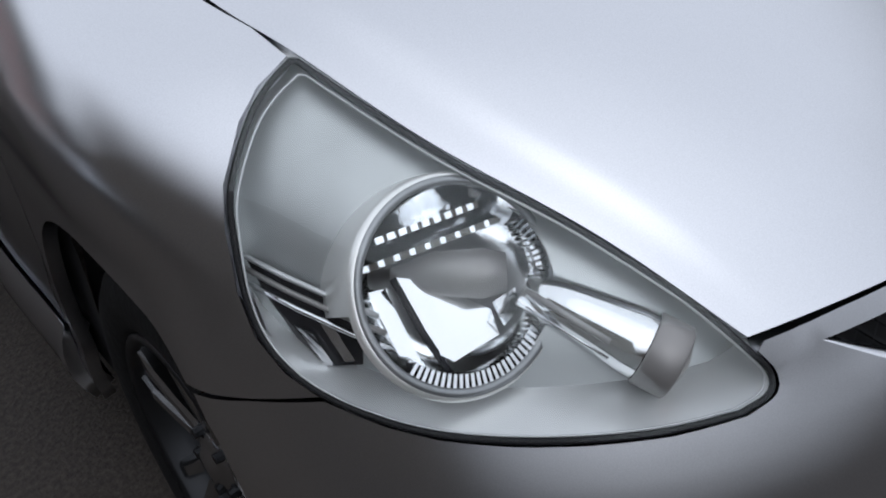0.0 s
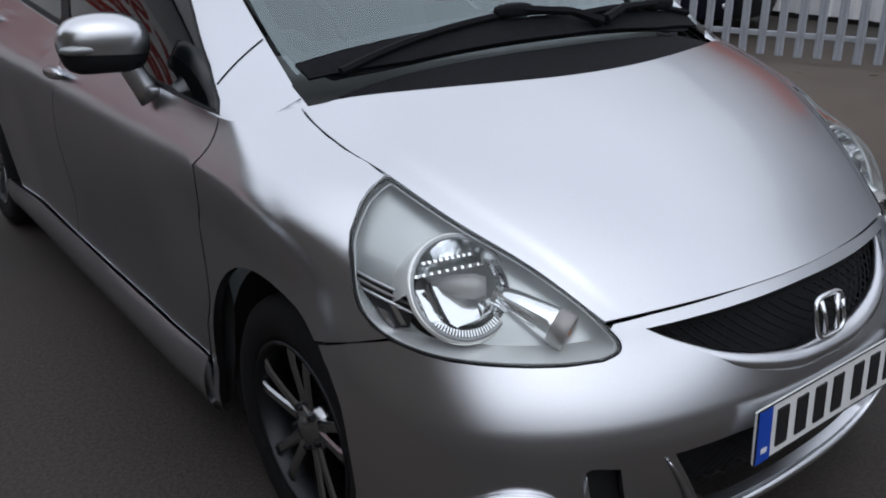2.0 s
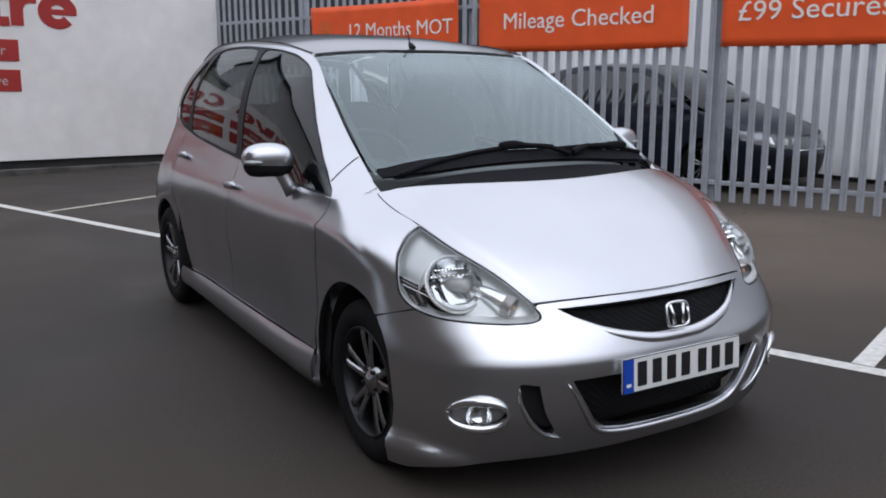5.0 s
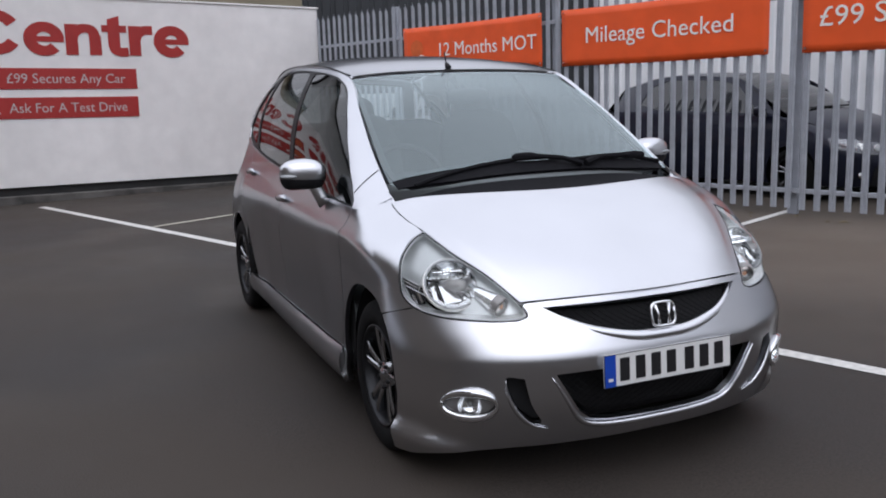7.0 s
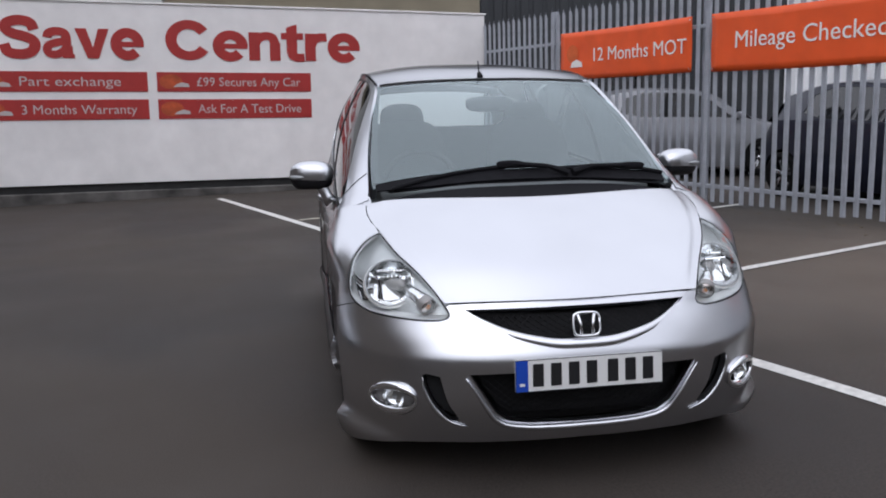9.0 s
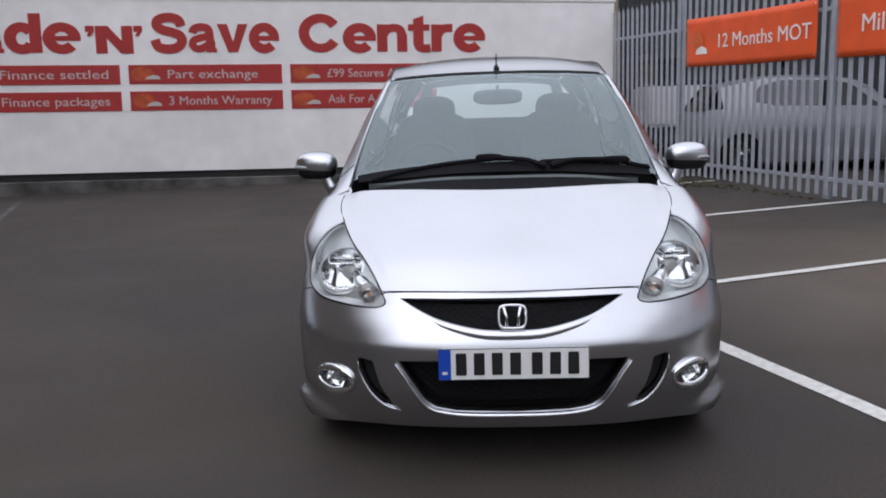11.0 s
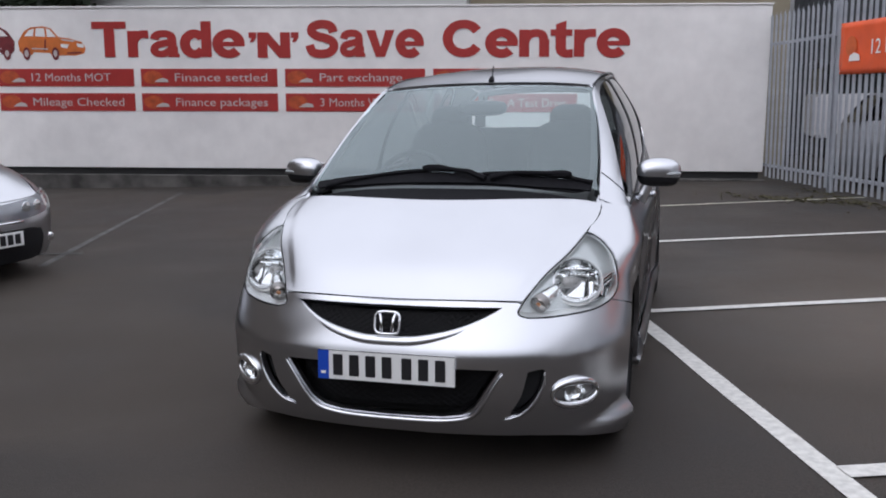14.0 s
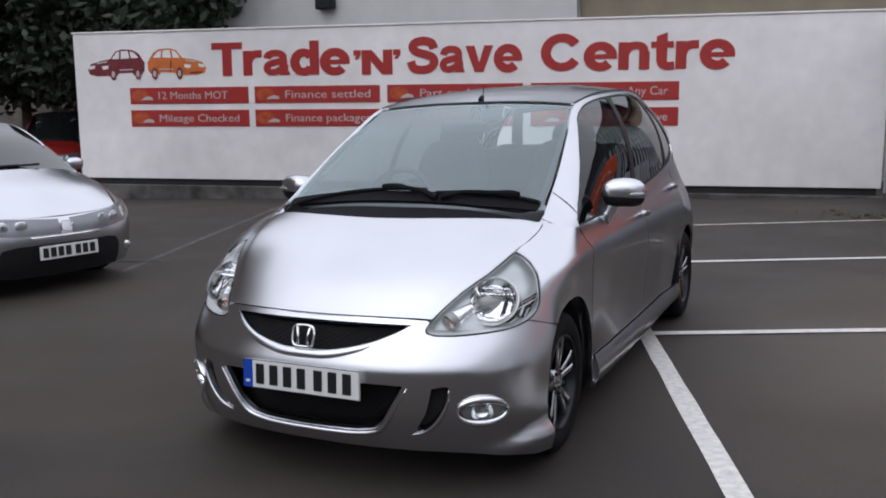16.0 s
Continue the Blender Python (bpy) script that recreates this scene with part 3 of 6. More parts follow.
class Shape:
    """The skin of a car from its half width, nose, corner depth and tail at each height."""

    def __init__(self, half, nose, deep, tail, wheels, waist=0.03, lip=0.0, crease=()):
        self.lip, self.crease = lip, crease
        self.half, self.nose, self.deep, self.tail, self.wheels, self.waist = half, nose, deep, tail, wheels, waist

    def flare(self, y, z):
        return sum(0.004 * math.exp(-(((math.hypot(y - c, z - 0.29)) - 0.345) / 0.075) ** 2) * min(1, max(0, (y - 0.35) / 0.4)) for c in self.wheels)

    def skin(self, s, z):
        """s runs 0-1 round the nose, 1-2 along the side, 2-3 round the tail; below 0 it is the other half."""
        flip = -1 if s < 0 else 1
        s = min(abs(s), 3.0)
        a, y0, d, y1 = keyed(z, self.half), keyed(z, self.nose), keyed(z, self.deep), keyed(z, self.tail)
        if s <= 1:
            f = s * math.pi / 2
            x, y = a * math.sin(f) ** (2 / POW), y0 + d * (1 - max(math.cos(f), 0) ** (2 / POW))
        elif s <= 2:
            x, y = a, y0 + d + (s - 1) * (y1 - 0.5 - y0 - d)
        else:
            f = (3 - s) * math.pi / 2
            x, y = a * math.sin(f) ** (2 / POW), y1 - 0.5 * (1 - max(math.cos(f), 0) ** (2 / POW))
        if self.lip and y < 0.3 and x < 0.45:
            # the nose is rounder about the middle
            y -= 0.021 * math.exp(-((z - 0.573) / 0.05) ** 2) * (1 - (x / 0.45) ** 2) ** 2
        if y > 1.2:
            x -= self.waist * ((y - 1.2) / 2.7) ** 2 * min(1, x / 0.5)
        if self.lip and z < 0.30 and 0.35 < s < 1.4:
            # the apron's corners sweep out below a crease that rises towards the arch
            w = min(1, (s - 0.35) / 0.50)
            w = w * w * (3 - 2 * w)
            k = min(1, max(0, (0.125 + 0.10 * w - z) / 0.06))
            k = self.lip * w * k * k * (3 - 2 * k) * min(1, max(0, (0.62 - y) / 0.14))
            f = min(s, 1.0) * math.pi / 2
            x, y = x + k * math.sin(f), y - k * math.cos(f)
        if self.crease and 0.34 < y < 3.3:
            # the line pressed along the flank: leaning in above it, undercut below
            d = z - keyed(y, self.crease)
            k = max(0.0, 1 - d / 0.12) if d > 0 else max(0.0, 1 + d / 0.24) ** 1.5
            w = min(1, max(0, (y - 0.40) / 0.18))
            x += 0.021 * k * w * w * (3 - 2 * w) * min(1, (3.3 - y) / 0.2)
        if self.crease and 0.34 < y < 1.3:
            # the fender falls in below the crease
            w = max(0, min(1, (y - 0.42) / 0.14, (1.3 - y) / 0.35))
            x -= 0.022 * w * w * (3 - 2 * w) * min(1, max(0, (keyed(y, self.crease) - z) / 0.12)) * min(1, max(0, (z - 0.12) / 0.15))
        if self.crease and 0.95 < y < 2.75:
            # the doors tuck in towards the sill
            w = min(1, (y - 0.95) / 0.4, (2.75 - y) / 0.3)
            x -= 0.026 * w * w * (3 - 2 * w) * min(1, max(0, (0.78 - z) / 0.34)) * min(1, max(0, (z - 0.16) / 0.20))
        x += self.flare(y, z) * min(1, max(0, (x - 0.7) / 0.1))
        return Vector((x * flip, y, z))

    def normal(self, s, z):
        e = 0.004
        n = (self.skin(s + e, z) - self.skin(s - e, z)).cross(self.skin(s, z + e) - self.skin(s, z - e))
        n.normalize()
        return n if n.dot(self.skin(s, z) - Vector((0, 2.0, 0.5))) > 0 else -n

    def FX(self, x, z):
        """(s, z) of a place on the front, by x and height."""
        return (math.asin(min(1, (max(x, 0) / keyed(z, self.half)) ** (POW / 2))) / (math.pi / 2), z)

    def SY(self, y, z):
        """(s, z) of a place on the side, by y and height."""
        lo, hi = 0.0, 3.0
        for _ in range(36):
            mid = (lo + hi) / 2
            lo, hi = (mid, hi) if self.skin(mid, z).y < y else (lo, mid)
        return ((lo + hi) / 2, z)


def inside(p, poly):
    x, y = p
    hit = False
    for (ax, ay), (bx, by) in zip(poly, poly[1:] + poly[:1]):
        if (ay > y) != (by > y) and x < (bx - ax) * (y - ay) / (by - ay) + ax:
            hit = not hit
    return hit


def resample(poly, step, sx=1.0):
    out = []
    for a, b in zip(poly, poly[1:] + poly[:1]):
        n = max(1, int(math.hypot((b[0] - a[0]) * sx, b[1] - a[1]) / step))
        out += [(a[0] + (b[0] - a[0]) * k / n, a[1] + (b[1] - a[1]) * k / n) for k in range(n)]
    return out


def rounded(points, n=40):
    """A smooth closed outline through points."""
    return [tuple(p) for p in spline(list(points) + [points[0]], n + 1)[:-1]]


def sheet(surface, outer, holes=(), step=0.03, sx=1.0, mirror=1):
    """A mesh of the part of a surface (u, v) -> point that lies within outer and not in holes."""
    loops = [resample(list(outer), step, sx)] + [resample(list(h), step * 0.6, sx) for h in holes]
    pts, edges = [], []
    for lp in loops:
        k = len(pts)
        pts += lp
        edges += [(k + i, k + (i + 1) % len(lp)) for i in range(len(lp))]
    u0, u1 = min(p[0] for p in loops[0]), max(p[0] for p in loops[0])
    v0, v1 = min(p[1] for p in loops[0]), max(p[1] for p in loops[0])
    du, dv = step / sx, step
    border = np.array(pts) * (sx, 1)
    extra = []
    for i in range(1, int((u1 - u0) / du) + 1):
        for j in range(1, int((v1 - v0) / dv) + 1):
            p = (u0 + i * du, v0 + j * dv)
            if np.min(np.sum((border - (p[0] * sx, p[1])) ** 2, axis=1)) > (step * 0.5) ** 2 and inside(p, loops[0]) and not any(inside(p, h) for h in loops[1:]):
                extra.append(p)
    vs, es, fs, *_ = delaunay_2d_cdt([Vector((p[0] * sx, p[1])) for p in pts + extra], edges, [], 0, 1e-6)
    bm = bmesh.new()
    bv = []
    for v in vs:
        q = surface(v.x / sx, v.y)
        bv.append(bm.verts.new((q[0] * mirror, q[1], q[2])))
    for f in fs:
        c = (sum(vs[i].x for i in f) / len(f) / sx, sum(vs[i].y for i in f) / len(f))
        pa, pb, pc = (bv[i].co for i in f[:3])
        if len(f) == 3 and (pb - pa).cross(pc - pa).length < 0.06 * max((pb - pa).length, (pc - pb).length, (pa - pc).length) ** 2:
            continue
        if inside(c, loops[0]) and not any(inside(c, h) for h in loops[1:]):
            try:
                bm.faces.new([bv[i] for i in f])
            except ValueError:
                pass
    bmesh.ops.delete(bm, geom=[v for v in bm.verts if not v.link_faces], context="VERTS")
    bmesh.ops.recalc_face_normals(bm, faces=bm.faces)
    return bm


def panel(name, bm, mat, parent, thick=0.014, label="", centre=(0, 2.0, 0.55)):
    """A sheet faced away from the car's middle, with its edges turned in by thick."""
    bm.normal_update()
    if sum(f.calc_area() * f.normal.dot(f.calc_center_median() - Vector(centre)) for f in bm.faces) < 0:
        bmesh.ops.reverse_faces(bm, faces=bm.faces)
    bm.normal_update()
    if thick:
        rim = [e for e in bm.edges if len(e.link_faces) == 1]
        nv = {}
        for e in rim:
            for v in e.verts:
                if v not in nv:
                    nv[v] = bm.verts.new(v.co - v.normal * thick)
        for e in rim:
            lp = e.link_loops[0]
            a, b = lp.vert, lp.link_loop_next.vert
            bm.faces.new((b, a, nv[a], nv[b]))
            e.smooth = False
    return part(name, bm, mat, parent, label, True)


def patch(edge, mid, k=2.6, crown=2.0):
    """A surface between a mirrored edge line and the middle line: u across -1..1, v along 0..1."""
    E, C = spline(edge, 61), spline(mid, 61)
    def at(L, v):
        t = min(max(v, 0), 1) * 60
        i = min(int(t), 59)
        return L[i] + (L[i + 1] - L[i]) * (t - i)
    def f(u, v):
        e, c = at(E, v), at(C, v)
        w = abs(u)
        return Vector((u * e[0], c[1] + (e[1] - c[1]) * w**crown, c[2] + (e[2] - c[2]) * w**k))
    return f


def rect(u0, u1, v0, v1):
    return [(u0, v0), (u1, v0), (u1, v1), (u0, v1)]


def arch(c, r, n, a0, a1):
    return [(c + r * math.cos(radians(a0 + (a1 - a0) * k / n)), 0.29 + r * math.sin(radians(a0 + (a1 - a0) * k / n))) for k in range(n + 1)]


def both(half):
    """A closed outline in (s, z) from its right half, which starts and ends on the middle line."""
    return list(half) + [(-s, z) for s, z in half[-2:0:-1]]


def ellipsoid(r, power=2.0, seg=24, rings=14):
    """A rounded box or egg of half sizes r."""
    bm = bmesh.new()
    bmesh.ops.create_uvsphere(bm, u_segments=seg, v_segments=rings, radius=1)
    for v in bm.verts:
        n = sum(abs(c) ** power for c in v.co) ** (1 / power)
        v.co = Vector((v.co.x / n * r[0], v.co.y / n * r[1], v.co.z / n * r[2]))
    return bm


def wheel_parts(parent, x, y, sgn, rim_mat=None, fine=True):
    """A road wheel with tyre, rim, twin spokes and brake disc; its outer face looks along +x of its own frame."""
    rim_mat = rim_mat or ALLOY
    hub = part("wheel", lathe(((0.192, 0.075), (0.196, 0.088), (0.190, 0.092), (0.184, 0.085), (0.176, 0.04), (0.170, -0.03), (0.185, -0.09), (0.19, -0.09), (0.178, -0.03)), "x", 48, True), RIM_DARK, parent, smooth=True)
    hub.matrix_basis = pose(sgn * x, y, 0.290, 0, 0, 0 if sgn > 0 else 180)
    tyre = lathe(((0.190, 0.080), (0.205, 0.092), (0.235, 0.097), (0.262, 0.092), (0.281, 0.078), (0.288, 0.060), (0.2885, 0.030), (0.283, 0.029), (0.283, 0.022), (0.2895, 0.021), (0.2895, -0.021), (0.283, -0.022), (0.283, -0.029), (0.2885, -0.030), (0.288, -0.060), (0.280, -0.080), (0.24, -0.097), (0.19, -0.09)), "x", 56, True)
    part("tyre", tyre, RUBBER, hub, smooth=True)
    part("brake_disc", lathe(((0.03, -0.01), (0.125, -0.01), (0.125, -0.025), (0.03, -0.025)), "x", 32, True), DISC, hub)
    part("hub_cap", lathe(((0.0, 0.082), (0.02, 0.081), (0.028, 0.074), (0.036, 0.072), (0.06, 0.062), (0.064, 0.03)), "x", 24), rim_mat, hub, smooth=True)
    for k in range(5):
        for off in (-10.5, 10.5):
            a = radians(90 + 72 * k + off)
            bm = bmesh.new()
            pr = ((0.045, 0.015, 0.066), (0.10, 0.0125, 0.074), (0.15, 0.0125, 0.080), (0.184, 0.016, 0.080))
            rows = []
            for r, w, top in pr:
                rows.append([bm.verts.new((xx, r, yy)) for xx, yy in ((top - 0.03, -w), (top - 0.005, -w), (top, -w * 0.6), (top, w * 0.6), (top - 0.005, w), (top - 0.03, w))])
            for p, q in zip(rows, rows[1:]):
                for i in range(6):
                    bm.faces.new((p[i], p[(i + 1) % 6], q[(i + 1) % 6], q[i]))
            bm.faces.new(rows[0])
            bm.faces.new(rows[-1])
            bmesh.ops.recalc_face_normals(bm, faces=bm.faces)
            bmesh.ops.rotate(bm, matrix=Matrix.Rotation(a, 3, "X"), verts=bm.verts)
            part("spoke", bm, rim_mat, hub)
    for k in range(5 if fine else 0):
        a = radians(54 + 72 * k)
        part("wheel_nut", lathe(((0.0, 0.078), (0.007, 0.077), (0.009, 0.06)), "x", 8), RIM_DARK, hub).location = (0, 0.047 * math.cos(a), 0.047 * math.sin(a))
    return hub


def housing(parent, sgn, c, x0=0.45, x1=0.80):
    """The dark wheel housing inside an arch."""
    bm = bmesh.new()
    ring = [(max(c - 0.275, c + 0.352 * math.cos(radians(a))), 0.29 + 0.352 * math.sin(radians(a))) for a in range(-20, 201, 10)]
    rows = [[bm.verts.new((sgn * x, y, z)) for y, z in ring] for x in (x0, x1)]
    for i in range(len(ring) - 1):
        bm.faces.new((rows[0][i], rows[0][i + 1], rows[1][i + 1], rows[1][i]))
    bm.faces.new(rows[0])
    part("wheel_housing", bm, GAP, parent)


DISC = material("brake_disc", (0.12, 0.12, 0.12), rough=0.5, metal=0.8)
BRIGHT = material("lamp_bright_trim", (0.88, 0.88, 0.86), rough=0.28, metal=0.55)
CLEAR_CAP = glass("indicator_glass", (0.86, 0.82, 0.80), 0.9)
LAMP_DARK = material("lamp_shade", (0.30, 0.29, 0.285), rough=0.4, metal=0.4)
LAMP_SILVER = material("lamp_silver", (0.80, 0.81, 0.81), rough=0.35, metal=0.5, var=0.06, scale=9)
LAMP_BACK = material("lamp_housing", (0.50, 0.52, 0.525), rough=0.33, metal=0.65, var=0.12, scale=11)
LAMP_SMOKE = material("lamp_smoke", (0.20, 0.20, 0.22), rough=0.25, metal=0.5)
LAMP_BLACK = material("lamp_recess", (0.015, 0.015, 0.018), rough=0.25)
SATIN = material("lamp_satin", (0.62, 0.63, 0.64), rough=0.3, metal=0.45)

# ---- the silver hatchback ----
BODY = Shape(
    half=((0.09, 0.795), (0.14, 0.815), (0.25, 0.842), (0.45, 0.850), (0.60, 0.853), (0.70, 0.848), (0.78, 0.832), (0.85, 0.809), (0.93, 0.780), (1.0, 0.758), (1.12, 0.730)),
    nose=((0.09, 0.06), (0.14, 0.015), (0.20, -0.012), (0.30, -0.046), (0.40, -0.061), (0.455, -0.066), (0.49, -0.054), (0.53, -0.032), (0.57, -0.005), (0.60, 0.016), (0.64, 0.042), (0.715, 0.14), (0.785, 0.25), (0.843, 0.365), (0.862, 0.418), (0.895, 0.518), (0.917, 0.591), (0.933, 0.648), (1.0, 0.80), (1.12, 0.95)),
    deep=((0.09, 0.48), (0.20, 0.56), (0.30, 0.585), (0.45, 0.62), (0.60, 0.645), (0.64, 0.645), (0.715, 0.56), (0.785, 0.48), (0.843, 0.40), (0.895, 0.33), (0.933, 0.30), (1.0, 0.22), (1.12, 0.2)),
    tail=((0.10, 3.75), (0.30, 3.90), (0.55, 3.93), (0.75, 3.90), (0.95, 3.82), (1.2, 3.66)),
    wheels=(0.62, 3.21), lip=0.046,
    crease=((0.40, 0.738), (0.503, 0.754), (0.627, 0.777), (0.891, 0.798), (1.371, 0.815), (2.113, 0.822), (3.2, 0.815)))
FX, SY, skin = BODY.FX, BODY.SY, BODY.skin
BONNET_EDGE = ((0.467, 0.122, 0.638), (0.53, 0.235, 0.715), (0.60, 0.37, 0.785), (0.648, 0.496, 0.843), (0.673, 0.585, 0.872), (0.690, 0.680, 0.902), (0.684, 0.757, 0.926))
BONNET_EDGE = tuple(tuple(skin(*(SY(y, z) if y > 0.3 else FX(x, z)))) for x, y, z in BONNET_EDGE)
BONNET_MID = ((0.0, 0.033, 0.648), (0.0, 0.17, 0.758), (0.0, 0.33, 0.850), (0.0, 0.50, 0.920), (0.0, 0.64, 0.967), (0.0, 0.735, 0.993))
SCREEN_EDGE = ((0.672, 0.785, 0.942), (0.645, 1.03, 1.095), (0.605, 1.31, 1.265), (0.556, 1.60, 1.414))
SCREEN_MID = ((0.0, 0.752, 1.0), (0.0, 1.05, 1.165), (0.0, 1.36, 1.318), (0.0, 1.68, 1.437))
ROOF_EDGE = ((0.553, 1.612, 1.422), (0.562, 2.0, 1.478), (0.555, 2.6, 1.502), (0.53, 3.1, 1.484), (0.49, 3.5, 1.423))
ROOF_MID = ((0.0, 1.695, 1.447), (0.0, 2.05, 1.517), (0.0, 2.6, 1.554), (0.0, 3.1, 1.536), (0.0, 3.56, 1.462))

car = thing("hatchback", Matrix.Identity(4), "silver five-door hatchback with a sporty body kit, parked on the tarmac", "car")
bonnet = patch(BONNET_EDGE, BONNET_MID, 3.2, 2.0)
def bonnet_skin(u, v):
    k = min(1, max(0, (0.945 - abs(u)) / 0.05))
    ridge = 0.0035 * k * k * (3 - 2 * k) * max(0, min(1, (abs(u) - 0.45) / 0.4)) * min(1, v * 6)
    return bonnet(u, v) + Vector((0, 0, ridge))
def bonnet_end(u):
    return 0.785 + 0.212 * abs(u) ** 2.2
rear_edge = [(0.994 - 1.988 * k / 40, bonnet_end(0.994 - 1.988 * k / 40)) for k in range(41)]
panel("bonnet", sheet(bonnet_skin, [(-0.994, 0.0), (0.994, 0.0)] + rear_edge, (), 0.0125, 0.75), SILVER, car, 0.010)
cowl_front = [(u, v - 0.03) for u, v in rear_edge if abs(u) < 0.90]
cowl = panel("cowl", sheet(lambda u, v: bonnet(u, v) - Vector((0, 0, 0.014)), [(-0.87, 1.0)] + cowl_front[::-1] + [(0.87, 1.0)], (), 0.03, 0.75), COWL, car, 0.004)
screen = patch(SCREEN_EDGE, SCREEN_MID, 2.4, 2.0)
pane = panel("windscreen", sheet(screen, rounded([(-0.93, 0.05), (0, 0.05), (0.93, 0.05), (0.975, 0.10), (0.985, 0.5), (0.983, 0.95), (0.95, 0.983), (0, 0.985), (-0.95, 0.983), (-0.983, 0.95), (-0.985, 0.5), (-0.975, 0.10)], 120), (), 0.04, 0.7), SCREEN, car, 0)
pane.visible_shadow = False
frit = [(-0.93, 0.16), (-0.90, 0.115), (0.90, 0.115), (0.93, 0.16), (0.952, 0.95), (0.92, 0.972), (-0.92, 0.972), (-0.952, 0.95)]
panel("screen_surround", sheet(lambda u, v: screen(u, v) - Vector((0, -0.004, 0.004)), rounded([(-0.86, 0.015), (-0.6, 0.0), (0, 0.0), (0.6, 0.0), (0.86, 0.015), (0.925, 0.075), (0.965, 0.17), (0.99, 0.35), (0.997, 0.7), (0.995, 0.96), (0.97, 0.995), (0.5, 1.0), (0, 1.0), (-0.5, 1.0), (-0.97, 0.995), (-0.995, 0.96), (-0.997, 0.7), (-0.99, 0.35), (-0.965, 0.17), (-0.925, 0.075)], 160), [frit], 0.04, 0.7), BLACK, car, 0.004)
cover = [(-0.94, 0.03), (-0.6, 0.0), (0, -0.0), (0.6, 0.0), (0.94, 0.03), (0.955, 0.085), (0.6, 0.080), (0, 0.075), (-0.6, 0.080), (-0.955, 0.085)]
panel("cowl_cover", sheet(lambda u, v: screen(u, v) + Vector((0, -0.003, 0.005)), cover, (), 0.04, 0.7), COWL, car, 0.006)
roof = patch(ROOF_EDGE, ROOF_MID, 2.6, 2.0)
panel("roof", sheet(roof, rect(-0.985, 0.985, 0, 1), (), 0.05, 0.6), SILVER, car, 0.012)
HATCH_EDGE = ((0.49, 3.505, 1.418), (0.56, 3.64, 1.22), (0.60, 3.75, 1.0))
HATCH_MID = ((0.0, 3.565, 1.457), (0.0, 3.74, 1.22), (0.0, 3.86, 0.98))
hatch = patch(HATCH_EDGE, HATCH_MID, 2.4, 2.2)
panel("tailgate", sheet(hatch, rect(-1, 1, 0, 1), [rect(-0.86, 0.86, 0.10, 0.72)], 0.05, 0.6), SILVER, car, 0.012)
pane = panel("rear_window", sheet(hatch, rect(-0.86, 0.86, 0.10, 0.72), (), 0.06, 0.6), REAR_GLASS, car, 0)
pane.visible_shadow = False

# outlines in (s, z) of the right half
BON = [SY(y, z) if y > 0.3 else FX(x, z) for x, y, z in (tuple(p) for p in spline(BONNET_EDGE, 14))]
LOW = [FX(0.457, 0.602), FX(0.463, 0.591), FX(0.493, 0.583), FX(0.553, 0.582), FX(0.613, 0.584), FX(0.667, 0.587), FX(0.707, 0.591), FX(0.735, 0.598), SY(0.327, 0.611), SY(0.361, 0.628), SY(0.393, 0.653), SY(0.416, 0.690), SY(0.439, 0.735), SY(0.458, 0.768), SY(0.478, 0.808), SY(0.488, 0.828)]
TIP = [tuple(p) for p in spline([BON[2], BON[1], FX(0.466, 0.627), FX(0.455, 0.606), FX(0.463, 0.591), FX(0.493, 0.583)], 26)]
HEAD = [tuple(p) for p in spline(LOW[2:] + [SY(0.493, 0.8405)], 60)] + [tuple(p) for p in spline(BON[8:1:-1], 40)][:-1] + TIP[:-1]
TIP_MID = FX(0.53, 0.612)
def pushed(p, d):
    """A place on the lamp's tip moved out by d."""
    v = Vector(((p[0] - TIP_MID[0]) * 1.1, p[1] - TIP_MID[1])).normalized() * d
    return (p[0] + v.x / 1.1, p[1] + v.y)
bump_half = [(0, 0.152), FX(0.3, 0.148), FX(0.5, 0.140), FX(0.62, 0.124), FX(0.72, 0.102), SY(0.33, 0.09), SY(0.41, 0.09), SY(0.385, 0.18), SY(0.368, 0.30), SY(0.385, 0.45), SY(0.42, 0.52), SY(0.462, 0.5675), SY(0.39, 0.5915), SY(0.330, 0.6085)] + [(s, z - 0.004) for s, z in LOW[7:2:-1]] + [pushed(p, 0.0045) for p in TIP[::-1] if p[1] < 0.627] + [FX(0.452, 0.6325), FX(0.374, 0.6375), FX(0.28, 0.640), FX(0.187, 0.6415), FX(0.093, 0.642), (0, 0.642)]
grille_half = [(0, 0.508), FX(0.10, 0.511), FX(0.20, 0.530), FX(0.28, 0.556), FX(0.35, 0.590), FX(0.40, 0.619), FX(0.30, 0.622), FX(0.15, 0.624), (0, 0.625)]
lower_half = [(0, 0.222), FX(0.2, 0.226), FX(0.27, 0.238), FX(0.315, 0.272), FX(0.355, 0.335), FX(0.402, 0.412), FX(0.28, 0.418), (0, 0.42)]
slot = rounded([FX(0.50, 0.402), FX(0.555, 0.406), FX(0.545, 0.345), FX(0.515, 0.285), FX(0.46, 0.237), FX(0.437, 0.243), FX(0.475, 0.31)], 30)
fog = [FX(0.652 + 0.074 * math.cos(t), 0.307 + 0.047 * math.sin(t)) for t in (k * math.pi / 14 for k in range(28))]
other = [[(-s, z) for s, z in h] for h in (slot, fog)]
bumper = panel("front_bumper", sheet(skin, both(bump_half), [both(grille_half), both(lower_half), slot, fog] + other, 0.02, 1.1), SILVER, car, 0.02)


def off_skin(d):
    return lambda s, z: skin(s, z) + BODY.normal(s, z) * d


def skin_path(outline, d, close=True):
    pts = [off_skin(d)(s, z) for s, z in outline]
    return pts + ([pts[0], pts[1]] if close else [])


